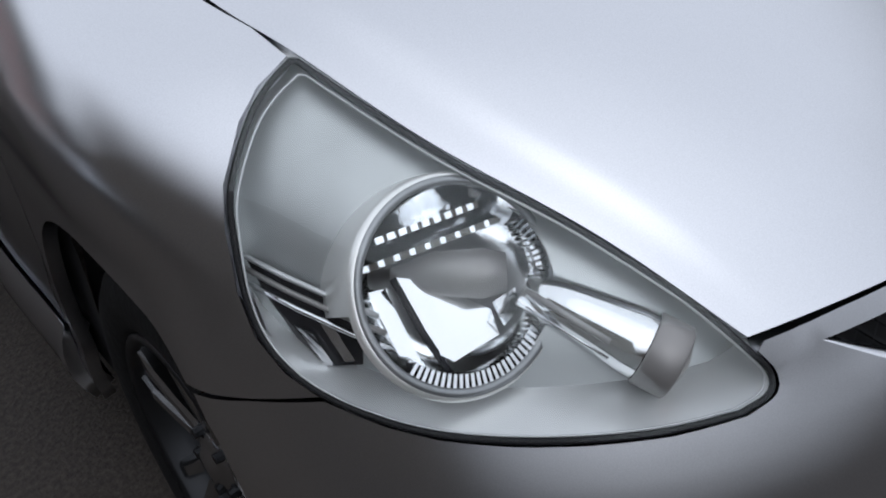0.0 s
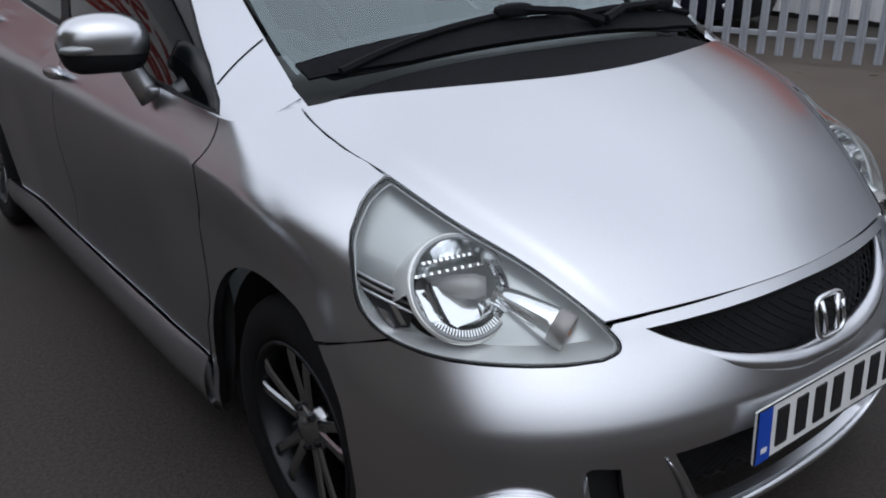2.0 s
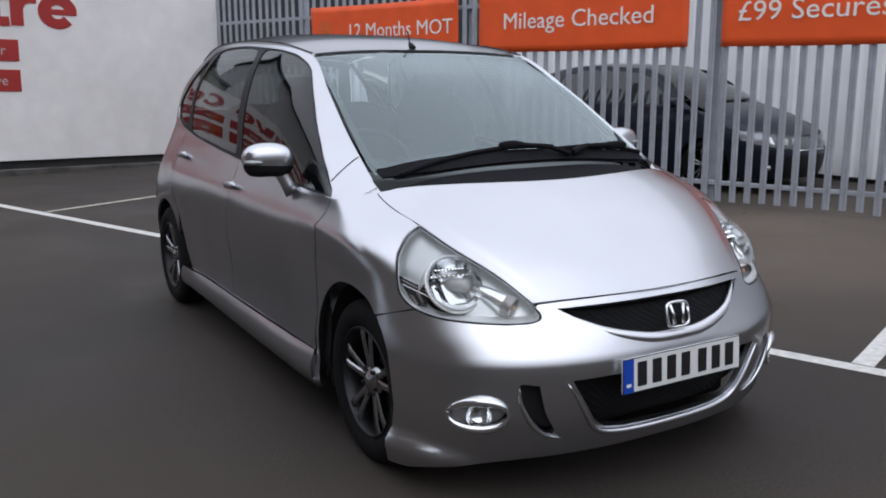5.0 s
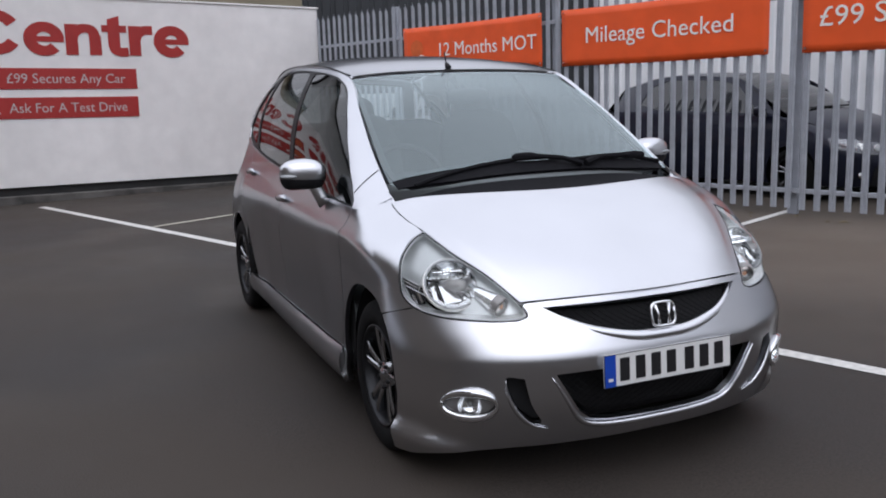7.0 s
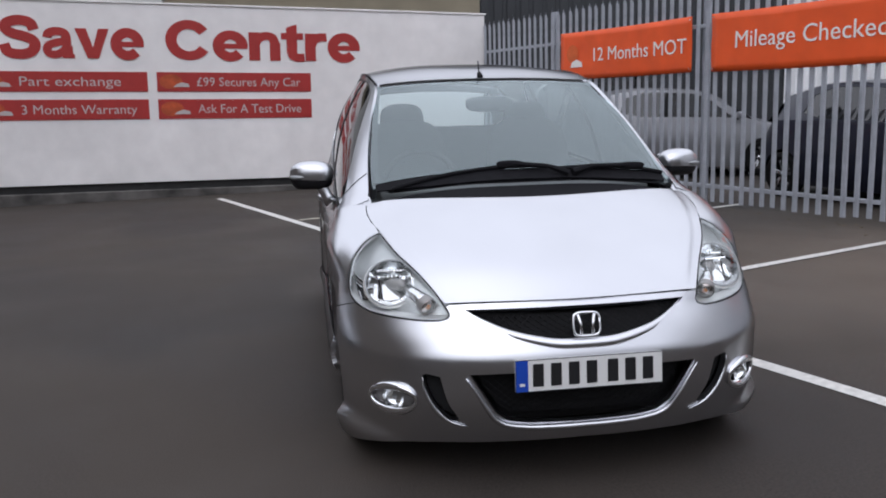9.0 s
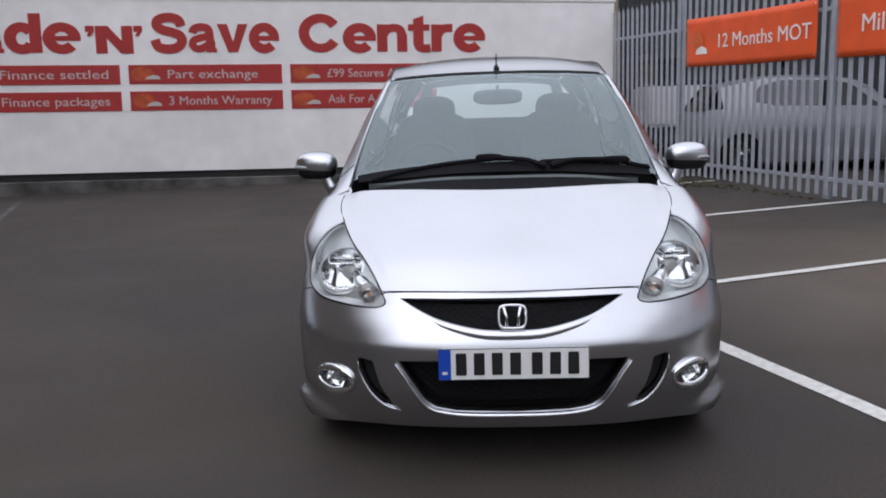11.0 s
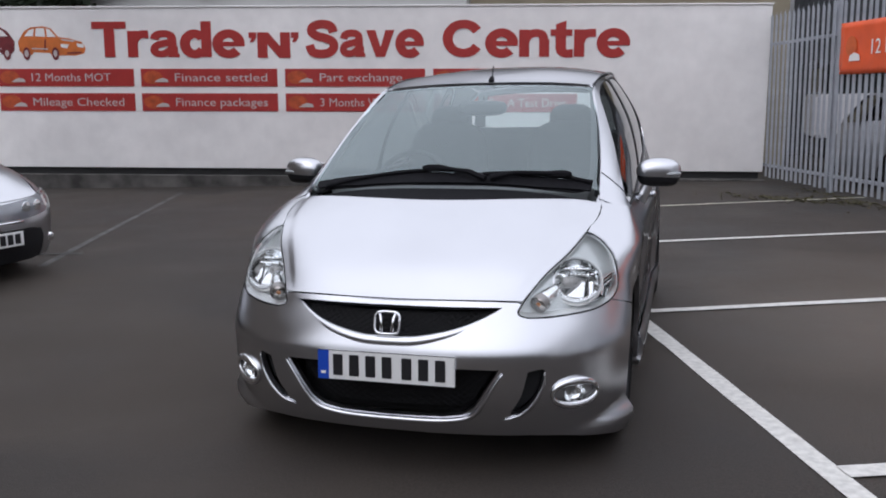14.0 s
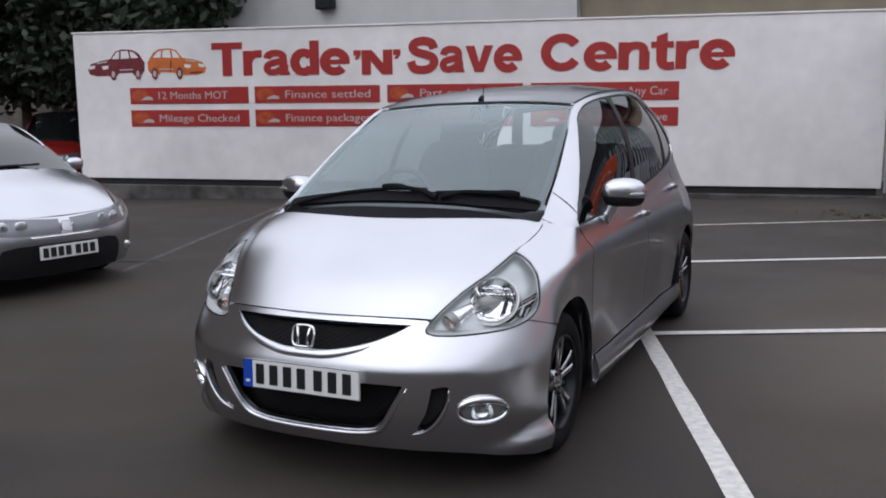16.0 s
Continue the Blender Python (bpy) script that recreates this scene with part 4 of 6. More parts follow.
def lens_skin(s, z):
    """The headlamp's glass swells a little over the body's skin."""
    p = skin(s, z)
    d = math.hypot((p.x - 0.655) / 0.13, (z - 0.70) / 0.11)
    return p + BODY.normal(s, z) * (0.002 + 0.028 * max(0.0, 1 - d * d) ** 2)


# grilles: dark mesh set back in the openings
def mesh_grille(outline, d, pitch, parent, name):
    back = panel(name, sheet(off_skin(d - 0.02), outline, (), 0.05, 1.1), GAP, parent, 0)
    bm = bmesh.new()
    s0, s1 = min(p[0] for p in outline), max(p[0] for p in outline)
    z0, z1 = min(p[1] for p in outline), max(p[1] for p in outline)
    ds = pitch / 1.1
    for sign in (1, -1):
        c = s0 - (z1 - z0) / 1.1
        while c < s1 + (z1 - z0) / 1.1:
            run = []
            for k in range(13):
                z = z0 + (z1 - z0) * k / 12
                s = c + sign * (z - (z0 if sign > 0 else z1)) / 1.1 * (1 if sign > 0 else 1)
                if inside((s, z), outline):
                    run.append((s, z))
                else:
                    if len(run) > 1:
                        ribbon(bm, [off_skin(d)(*p) for p in run], 0.0028)
                    run = []
            if len(run) > 1:
                ribbon(bm, [off_skin(d)(*p) for p in run], 0.0028)
            c += ds
    part("mesh", bm, DARK_MESH, back)
    return back


def ribbon(bm, pts, r):
    """A thin three-sided wire through points."""
    rows = []
    for p in pts:
        rows.append([bm.verts.new(p + Vector((r * math.cos(a), -r * 0.5, r * math.sin(a)))) for a in (0.5, 2.6, 4.7)])
    for p, q in zip(rows, rows[1:]):
        for i in range(3):
            bm.faces.new((p[i], p[(i + 1) % 3], q[(i + 1) % 3], q[i]))


roll = [tuple(p) for p in spline(grille_half[:6], 26)]
roll = [(-s, z) for s, z in roll[:0:-1]] + roll
part("grille_surround", tube(skin_path(roll, -0.015, False), [0.002 + 0.0215 * max(0.0, math.sin(math.pi * k / 50)) ** 0.8 for k in range(51)], 12), SILVER, car, smooth=True)
mesh_grille(both(grille_half), -0.025, 0.022, car, "upper_grille")
mesh_grille(both(lower_half), -0.045, 0.028, car, "lower_grille")
lip = [(s, z - 0.004) for s, z in [FX(0.415, 0.405), FX(0.385, 0.36), FX(0.352, 0.305), FX(0.315, 0.252), FX(0.275, 0.228), FX(0.20, 0.216), FX(0.10, 0.213), (0, 0.213)]]
lip = [tuple(p) for p in spline(lip, 26)]
part("grille_lip", tube(skin_path(lip + [(-s, z) for s, z in lip[-2::-1]], 0.006, False), [0.002 + 0.0105 * max(0.0, math.sin(math.pi * k / 50)) ** 0.7 for k in range(51)], 10), SILVER, car, smooth=True)

# emblem and number plate
def ring_path(w, h, n=28, p=4):
    return [((abs(math.cos(t)) ** (2 / p)) * math.copysign(w, math.cos(t)), 0, (abs(math.sin(t)) ** (2 / p)) * math.copysign(h, math.sin(t))) for t in (2 * math.pi * k / n for k in range(n + 2))]
badge = part("emblem", tube(ring_path(0.047, 0.040), 0.0052, 8), CHROME, car, smooth=True)
badge.matrix_basis = pose(0, -0.038, 0.572, -14, 0, 0)
for sgn in (-1, 1):
    part("emblem_bar", tube([(sgn * 0.029, 0, 0.033), (sgn * 0.021, -0.003, 0.0), (sgn * 0.020, 0, -0.033)], [0.007, 0.005, 0.006], 8), CHROME, badge, smooth=True)
plate = part("number_plate", boxed((-0.26, -0.004, -0.0555), (0.26, 0.004, 0.0555), 0.003), PLATE_WHITE, car, "white number plate with a blue edge strip")
plate.matrix_basis = pose(0, -0.072, 0.4145, -3, 0, 0)
part("blue_strip", boxed((-0.258, -0.0062, -0.053), (-0.216, -0.0045, 0.053)), PLATE_BLUE, plate)
part("strip_mark", boxed((-0.246, -0.0075, -0.034), (-0.228, -0.0065, -0.024)), PLATE_WHITE, plate)
for k in range(7):
    x = -0.203 + k * 0.0625 + (0.012 if k > 3 else 0)
    part("plate_bar", boxed((x + 0.004, -0.0065, -0.038), (x + 0.041, -0.0045, 0.040), 0.002), INK, plate)
part("plate_edge", tube([(-0.259, -0.004, -0.0545), (0.259, -0.004, -0.0545), (0.259, -0.004, 0.0545), (-0.259, -0.004, 0.0545), (-0.259, -0.004, -0.0545)], 0.0016, 5), BLACK, plate)

belt = ((0.76, 0.905), (0.89, 0.898), (1.4, 0.912), (1.97, 0.942), (2.6, 0.983), (3.1, 1.030), (3.5, 1.07))
def bz(y):
    return keyed(y, belt)
def zt(y):
    return keyed(y, ((0.76, 0.935), (1.03, 1.095), (1.31, 1.265), (1.60, 1.418), (2.0, 1.470), (2.6, 1.494), (3.1, 1.476), (3.5, 1.413)))
def gx(y):
    return keyed(y, ((0.76, 0.670), (1.03, 0.648), (1.31, 0.608), (1.60, 0.559), (2.0, 0.565), (2.6, 0.558), (3.1, 0.533), (3.5, 0.49)))
def house(y, t):
    """The side above the belt: y along, t 0 at the belt and 1 at the roof edge."""
    zb = bz(y)
    p = skin(*SY(y, zb))
    top, low = Vector((gx(y), y, zt(y))), Vector((p.x, y, zb))
    swell = math.sin(math.pi * t) * min(1, max(0, (y - 0.85) / 0.7))
    return low + (top - low) * t + Vector((0.038 * swell, 0, 0.018 * swell))


WIN_F = rounded([(0.915, 0.04), (1.2, 0.03), (1.6, 0.03), (1.95, 0.03), (1.995, 0.10), (2.065, 0.5), (2.135, 0.88), (2.09, 0.945), (1.82, 0.945), (1.54, 0.895), (1.37, 0.775), (1.19, 0.585), (1.045, 0.37), (0.945, 0.16)], 70)
WIN_R = rounded([(2.10, 0.03), (2.5, 0.03), (2.9, 0.03), (2.96, 0.10), (2.985, 0.5), (2.93, 0.85), (2.86, 0.93), (2.68, 0.945), (2.45, 0.95), (2.25, 0.94), (2.21, 0.88), (2.145, 0.5), (2.075, 0.1)], 70)
WIN_Q = rounded([(3.04, 0.07), (3.17, 0.09), (3.265, 0.16), (3.29, 0.26), (3.25, 0.45), (3.11, 0.77), (3.02, 0.80), (3.03, 0.45)], 40)
DLO = [(0.89, 0.02), (1.2, 0.008), (2.0, 0.008), (2.9, 0.008), (3.15, 0.03), (3.28, 0.10), (3.315, 0.24), (3.25, 0.50), (3.11, 0.81), (2.97, 0.935), (2.8, 0.965), (2.4, 0.972), (1.9, 0.965), (1.72, 0.96), (1.51, 0.915), (1.34, 0.80), (1.16, 0.605), (1.02, 0.40), (0.925, 0.18)]
def front_arch(a0, a1, n=18):
    return [(0.662 + 0.303 * math.cos(radians(a0 + (a1 - a0) * k / n)), 0.325 + 0.312 * math.sin(radians(a0 + (a1 - a0) * k / n))) for k in range(n + 1)]


for side, sgn in (("right", -1), ("left", 1)):
    fender = [SY(y, z) for y, z in front_arch(128, -8)] + [SY(0.972, 0.165), SY(1.0, 0.165), SY(0.985, 0.40), SY(0.955, 0.60), SY(0.92, 0.80), SY(0.885, bz(0.885)), SY(0.84, bz(0.84)), SY(0.80, 0.908), SY(0.775, 0.925)] + BON[:7:-1] + [SY(0.497, 0.8425)] + [SY(y + 0.0042, z - 0.001) for y, z in ((0.488, 0.828), (0.478, 0.808), (0.458, 0.768), (0.439, 0.735), (0.416, 0.690), (0.393, 0.653), (0.361, 0.628), (0.331, 0.613))] + [SY(0.392, 0.5935)]
    panel("front_fender", sheet(skin, fender, (), 0.02, 1.2, sgn), SILVER, car, 0.02)
    door_f = [SY(1.002, 0.31), SY(1.55, 0.305), SY(2.04, 0.30), SY(2.04, 0.6), SY(2.0, bz(2.0)), SY(1.5, bz(1.5)), SY(1.2, bz(1.2)), SY(0.892, bz(0.892)), SY(0.926, 0.80), SY(0.961, 0.60), SY(0.991, 0.40)]
    panel("front_door", sheet(skin, door_f, (), 0.035, 1.8, sgn), SILVER, car, 0.014)
    door_r = [SY(2.046, 0.30), SY(2.70, 0.30), SY(2.78, 0.40), SY(2.90, 0.58), SY(3.03, 0.70), SY(3.06, bz(3.06)), SY(2.6, bz(2.6)), SY(2.006, bz(2.006)), SY(2.046, 0.6)]
    panel("rear_door", sheet(skin, door_r, (), 0.035, 1.8, sgn), SILVER, car, 0.014)
    skirt = [SY(0.99, 0.160), SY(1.5, 0.170), SY(2.2, 0.182), SY(2.90, 0.195), SY(2.86, 0.295), SY(2.2, 0.297), SY(1.4, 0.302), SY(1.005, 0.306)]
    panel("side_skirt", sheet(lambda s, z: skin(s, z) + Vector((0.024 * max(0.0, math.sin(math.pi * min(1, max(0, (z - 0.15) / 0.16)))) ** 0.6, 0, 0)), skirt, (), 0.022, 1.8, sgn), SILVER, car, 0.04)
    quarter = [SY(y, z) for y, z in arch(3.21, 0.338, 18, 150, -20)] + [(2.6, 0.16), (3.0, 0.16), (3.0, 0.95), (2.5, 0.99), SY(3.5, 1.12), SY(3.30, bz(3.3)), SY(3.066, bz(3.066)), SY(3.036, 0.70), SY(2.91, 0.585)]
    panel("rear_quarter", sheet(skin, quarter, (), 0.04, 1.8, sgn), SILVER, car, 0.014)
    frame_out = [(0.77, 0), (1.5, 0), (2.2, 0), (3.1, 0), (3.5, 0), (3.5, 1), (3.0, 1), (2.3, 1), (1.6, 1), (1.3, 1), (1.03, 1), (0.77, 1)]
    panel("side_frame", sheet(house, frame_out, [DLO], 0.035, 1.0, sgn), SILVER, car, 0.015)
    panel("window_surround", sheet(lambda y, t: house(y, t) - Vector((0.005, 0, 0)), DLO, [WIN_F, WIN_R, WIN_Q], 0.035, 1.0, sgn), BLACK, car, 0.006)
    for nm, w in (("front_side_window", WIN_F), ("rear_side_window", WIN_R), ("quarter_window", WIN_Q)):
        gl = panel(nm, sheet(lambda y, t: house(y, t) - Vector((0.009, 0, 0)), w, (), 0.05, 1.0, sgn), SIDE_GLASS, car, 0)
        gl.visible_shadow = False
    # the small panel between pillar, fender and cowl
    bm = bmesh.new()
    ends = [skin(*SY(0.74, 0.918)), skin(*SY(0.83, 0.908)), house(0.83, 0.5), house(0.80, 1.0), Vector((0.655, 0.79, 0.940)), Vector((0.66, 0.75, 0.926))]
    bm.faces.new([bm.verts.new((sgn * p.x, p.y, p.z - 0.005)) for p in ends])
    bmesh.ops.triangulate(bm, faces=bm.faces)
    panel("pillar_base", bm, SILVER, car, 0)
    roof_seam = [Vector((sgn * (p[0] - 0.004), p[1], p[2] + 0.004)) for p in spline(ROOF_EDGE, 24)]
    part("roof_moulding", tube(roof_seam, 0.0035, 6), BLACK, car)
    part("pillar_seam", tube([Vector((sgn * (p.x + 0.0005), p.y, p.z)) for p in (house(0.966 - 0.030 * k / 8, 0.30 + 0.68 * k / 8) for k in range(9))], 0.0022, 5), GAP, car)
    back = [SY(0.98, 0.2), SY(2.85, 0.2), SY(2.85, 0.93), SY(0.98, 0.88)]
    panel("door_lining", sheet(lambda s, z: skin(s, z) - Vector((0.035, 0, 0)), back, (), 0.12, 1.8, sgn), GAP, car, 0)
    for c in BODY.wheels:
        housing(car, sgn, c, 0.45, 0.785)
        wheel_parts(car, 0.716 if c < 1 else 0.738, c, sgn)

    # door mirror: silver cap over a black shell on a stalk
    bm = ellipsoid((0.100, 0.062, 0.066), 2.9)
    for v in bm.verts:
        v.co.z += 0.012 * (1 - (v.co.x / 0.092) ** 2) - 0.006
        v.co.x *= 1 + 0.1 * v.co.z / 0.06
    cap = bm.copy()
    bmesh.ops.bisect_plane(cap, geom=cap.verts[:] + cap.edges[:] + cap.faces[:], plane_co=(0, 0, -0.012), plane_no=(0.05, 0, 1), clear_inner=True)
    bmesh.ops.bisect_plane(bm, geom=bm.verts[:] + bm.edges[:] + bm.faces[:], plane_co=(0, 0, -0.012), plane_no=(0.05, 0, 1), clear_outer=True)
    mir = part("door_mirror", cap, SILVER, car, "silver door mirror with a black lower shell", True)
    mir.matrix_basis = pose(sgn * 0.892, 1.262, 1.006, 0, 0, sgn * 14)
    for o_bm, nm, mt in ((bm, "lower_shell", BLACK),):
        for v in o_bm.verts:
            v.co *= 0.985
        part(nm, o_bm, mt, mir, smooth=True)
    stalk = [(sgn * -0.045, -0.005, -0.02), (sgn * -0.055, -0.012, -0.06), (sgn * -0.072, -0.015, -0.095), (sgn * -0.09, -0.012, -0.12)]
    part("stalk", tube(stalk, [0.036, 0.026, 0.026, 0.034], 12, 0.7), SILVER, mir, smooth=True)
    part("mirror_glass", boxed((-0.075, 0.054, -0.045), (0.075, 0.061, 0.045), 0.006), CHROME, mir)
    part("indicator", ellipsoid((0.045, 0.02, 0.012), 2.4, 16, 8), LAMP_GREY, mir, smooth=True).location = (sgn * 0.05, -0.045, 0.0)

    # door handles
    for y, z in ((1.93, 0.842), (2.93, 0.905)):
        p = skin(*SY(y, z))
        h = part("door_handle", ellipsoid((0.016, 0.075, 0.017), 3.0, 16, 10), SILVER, car, smooth=True)
        h.matrix_basis = pose(sgn * (p.x + 0.020), y, z, -4, 0, 0)
        part("handle_recess", ellipsoid((0.008, 0.04, 0.024), 2.4, 14, 8), SILVER, h, smooth=True).location = (-sgn * 0.016, 0.0, -0.006)

    # headlamp
    lens = panel("headlamp", sheet(lens_skin, HEAD, (), 0.02, 1.1, sgn), LENS, car, 0, "clear headlamp with chrome reflectors")
    lens.visible_shadow = False
    part("seal", tube([Vector((q.x * sgn, q.y, q.z)) for q in skin_path(HEAD, -0.003)], 0.0031, 8), BLACK, lens, smooth=True)
    inner_edge = [(s + (0.55 - s) * 0.022, z + (0.67 - z) * 0.045) for s, z in HEAD]
    part("inner_edge", tube([Vector((q.x * sgn, q.y, q.z)) for q in skin_path(inner_edge, -0.004)], 0.0012, 6), SATIN, lens, smooth=True)
    inward = Vector((-0.42, 0.90, 0.10))
    aim = Matrix.Translation((sgn * 0.634, 0.296, 0.685)) @ pose(0, 0, 0, -36, 0, sgn * 10)
    def back_at(s, z):
        q = skin(s, z) + inward * 0.062
        q = aim.inverted() @ Vector((q.x * sgn, q.y, q.z))
        return np.array((q.x, q.z))
    hole, at = [], np.array((0.58, 0.68))
    for t in (k * math.pi / 16 for k in range(32)):
        for _ in range(14):
            here = back_at(*at)
            slope = np.stack([(back_at(at[0] + 1e-4, at[1]) - here) / 1e-4, (back_at(at[0], at[1] + 1e-4) - here) / 1e-4], 1)
            at = at + np.clip(np.linalg.solve(slope, np.array((0.087 * math.cos(t), 0.087 * math.sin(t))) - here), -0.05, 0.05)
        hole.append(tuple(at))
    bm = sheet(lambda s, z: skin(s, z) + inward * 0.062, HEAD, [hole], 0.025, 1.1, sgn)
    part("lamp_back", bm, LAMP_BACK, lens, smooth=True)
    bm = bmesh.new()
    rows = [[bm.verts.new((q.x * sgn, q.y, q.z)) for q in (skin(s, z) + inward * d for s, z in HEAD)] for d in (0.004, 0.035, 0.063)]
    for p, q in zip(rows, rows[1:]):
        for i in range(len(p)):
            bm.faces.new((p[i], p[(i + 1) % len(p)], q[(i + 1) % len(p)], q[i]))
    part("lamp_wall", bm, LAMP_SILVER, lens, smooth=True)
    bowl = part("main_reflector", lathe(((0.088, 0.0), (0.086, 0.012), (0.080, 0.032), (0.068, 0.055), (0.050, 0.072), (0.022, 0.082), (0.0, 0.083)), "y", 56), REFLECTOR, lens, smooth=True)
    bowl.matrix_basis = aim
    # a bright half tube over the bowl, and its thin clear-cut rim
    bm = lathe(((0.104, 0.090), (0.103, 0.040), (0.101, 0.006), (0.097, -0.003), (0.091, 0.0)), "y", 64)
    low = [f for f in bm.faces if f.calc_center_median().z < 0.010 and math.hypot(f.calc_center_median().x, f.calc_center_median().z) > 0.0995]
    bmesh.ops.delete(bm, geom=low, context="FACES")
    part("shroud", bm, BRIGHT, bowl, smooth=True)
    part("bowl_rim", lathe(((0.088, 0.0), (0.090, -0.004), (0.096, -0.003), (0.0965, 0.014)), "y", 64), LAMP_GREY, bowl, smooth=True)
    bm = bmesh.new()
    for k in range(44):
        a = radians(-25 + 167 * k / 43) if sgn > 0 else radians(205 - 167 * k / 43)
        a = a - math.pi
        m = Matrix.Rotation(-a, 4, "Y") @ Matrix.Translation((0.083, 0.006, 0))
        box(bm, (-0.007, -0.008, -0.0016), (0.005, 0.012, 0.0016), m)
    part("ridges", bm, CHROME, bowl)
    # stepped mirrors in the upper half: flat shelves with a saw-toothed front edge
    for z, w, y0 in ((0.060, 0.052, 0.020), (0.040, 0.070, 0.026)):
        bm = bmesh.new()
        rows = []
        for k in range(19):
            x = -w + 2 * w * k / 18
            d = 0.006 if k % 2 else 0.0
            rows.append([bm.verts.new(p) for p in ((x, y0 + d, z - 0.003), (x, y0 + d, z + 0.003), (x, 0.070, z + 0.006), (x, 0.070, z - 0.001))])
        for p, q in zip(rows, rows[1:]):
            for i in range(4):
                bm.faces.new((p[i], p[(i + 1) % 4], q[(i + 1) % 4], q[i]))
        bm.faces.new(rows[0])
        bm.faces.new(rows[-1][::-1])
        bmesh.ops.recalc_face_normals(bm, faces=bm.faces)
        part("reflector_step", bm, REFLECTOR, bowl)
    # bulb with its dark cap, lying across the bowl
    part("bulb_shade", tube([(-sgn * -0.030, 0.070, 0.022), (sgn * 0.002, 0.045, 0.014), (-sgn * 0.034, 0.020, 0.000), (-sgn * 0.052, 0.012, -0.006)], [0.010, 0.020, 0.023, 0.018], 20), LAMP_DARK, bowl, smooth=True)
    # flat mirror facets of the lower half, split by a dark rib
    for pts in (((0.036, 0.024), (0.010, 0.010), (-0.034, -0.036), (-0.030, -0.060), (0.020, -0.066), (0.030, -0.055)), ((0.066, 0.020), (0.050, 0.018), (0.048, -0.052), (0.064, -0.042)), ((-0.040, -0.030), (-0.066, -0.026), (-0.058, -0.046), (-0.040, -0.054))):
        bm = bmesh.new()
        tilt = Matrix.Translation((0, 0.040, 0)) @ Matrix.Rotation(radians(-16), 4, "X")
        bm.faces.new([bm.verts.new((sgn * x, 0.0, z)) for x, z in pts])
        ext = bmesh.ops.extrude_face_region(bm, geom=bm.faces[:])
        bmesh.ops.translate(bm, vec=(0, 0.004, 0), verts=[v for v in ext["geom"] if isinstance(v, bmesh.types.BMVert)])
        bmesh.ops.recalc_face_normals(bm, faces=bm.faces)
        bmesh.ops.transform(bm, matrix=tilt, verts=bm.verts)
        part("reflector_facet", bm, REFLECTOR, bowl)
    part("rib", tube([(sgn * 0.046, 0.028, 0.024), (sgn * 0.036, 0.030, -0.030), (sgn * 0.026, 0.026, -0.072)], 0.0035, 8), LAMP_BLACK, bowl, smooth=True)
    # dark ledge and recess beside the bowl, with two bright bars along its top
    def ledge(pts, d, mat, name, thick=0.004):
        at = [skin(s, z) + inward * d for s, z in pts]
        bm = bmesh.new()
        bm.faces.new([bm.verts.new((q.x * sgn, q.y, q.z)) for q in at])
        ext = bmesh.ops.extrude_face_region(bm, geom=bm.faces[:])
        bmesh.ops.translate(bm, vec=(-sgn * 0.42 * thick, 0.9 * thick, 0), verts=[v for v in ext["geom"] if isinstance(v, bmesh.types.BMVert)])
        bmesh.ops.recalc_face_normals(bm, faces=bm.faces)
        part(name, bm, mat, lens)
    ledge(((0.712, 0.688), (0.660, 0.672), (0.619, 0.655), (0.640, 0.612), (0.676, 0.606), (0.695, 0.628), (0.707, 0.660)), 0.048, LAMP_BLACK, "recess")
    for k in (0, 1, 2):
        bar = [skin(s, z - 0.011 * k) + inward * (0.042 - 0.003 * k) for s, z in ((0.718, 0.697), (0.680, 0.682), (0.640, 0.668), (0.606, 0.656))]
        part("trim_bar", tube([(q.x * sgn, q.y, q.z) for q in bar], 0.0026, 8), (SATIN, LAMP_DARK, CHROME)[k], lens, smooth=True)
    for pts in (((0.690, 0.640), (0.676, 0.636), (0.668, 0.612), (0.676, 0.609)), ((0.664, 0.648), (0.652, 0.644), (0.646, 0.618), (0.656, 0.616))):
        ledge(pts, 0.043, CHROME, "recess_fin", 0.003)
    # indicator: a clear-topped tube with a grey cap
    a, b = Vector((sgn * 0.578, 0.272, 0.668)), Vector((sgn * 0.517, 0.150, 0.620))
    ind = part("indicator_tube", tube([a, a.lerp(b, 0.35), a.lerp(b, 0.7), b], [0.019, 0.025, 0.031, 0.032], 28), REFLECTOR, lens, smooth=True)
    along = (b - a).normalized()
    spin = along.to_track_quat("Y", "Z").to_matrix().to_4x4()
    part("indicator_rim", lathe(((0.0322, 0.004), (0.0345, 0.002), (0.0345, -0.026), (0.0322, -0.028)), "y", 32), LAMP_DARK, ind, smooth=True).matrix_basis = Matrix.Translation(b) @ spin
    part("indicator_back", lathe(((0.0, -0.014), (0.012, -0.012), (0.024, -0.006), (0.031, 0.001)), "y", 28), LAMP_GREY, ind, smooth=True).matrix_basis = Matrix.Translation(b) @ spin
    part("amber_bulb", ellipsoid((0.011, 0.011, 0.011), 2, 14, 10), AMBER, ind, smooth=True).location = b - along * 0.006
    cap = part("indicator_lens", lathe(((0.0, 0.012), (0.014, 0.010), (0.026, 0.005), (0.032, 0.001)), "y", 28), CLEAR_CAP, ind, smooth=True)
    cap.matrix_basis = Matrix.Translation(b) @ spin
    cap.visible_shadow = False
    side_way = along.cross(Vector((0, 0, 1))).normalized() * sgn
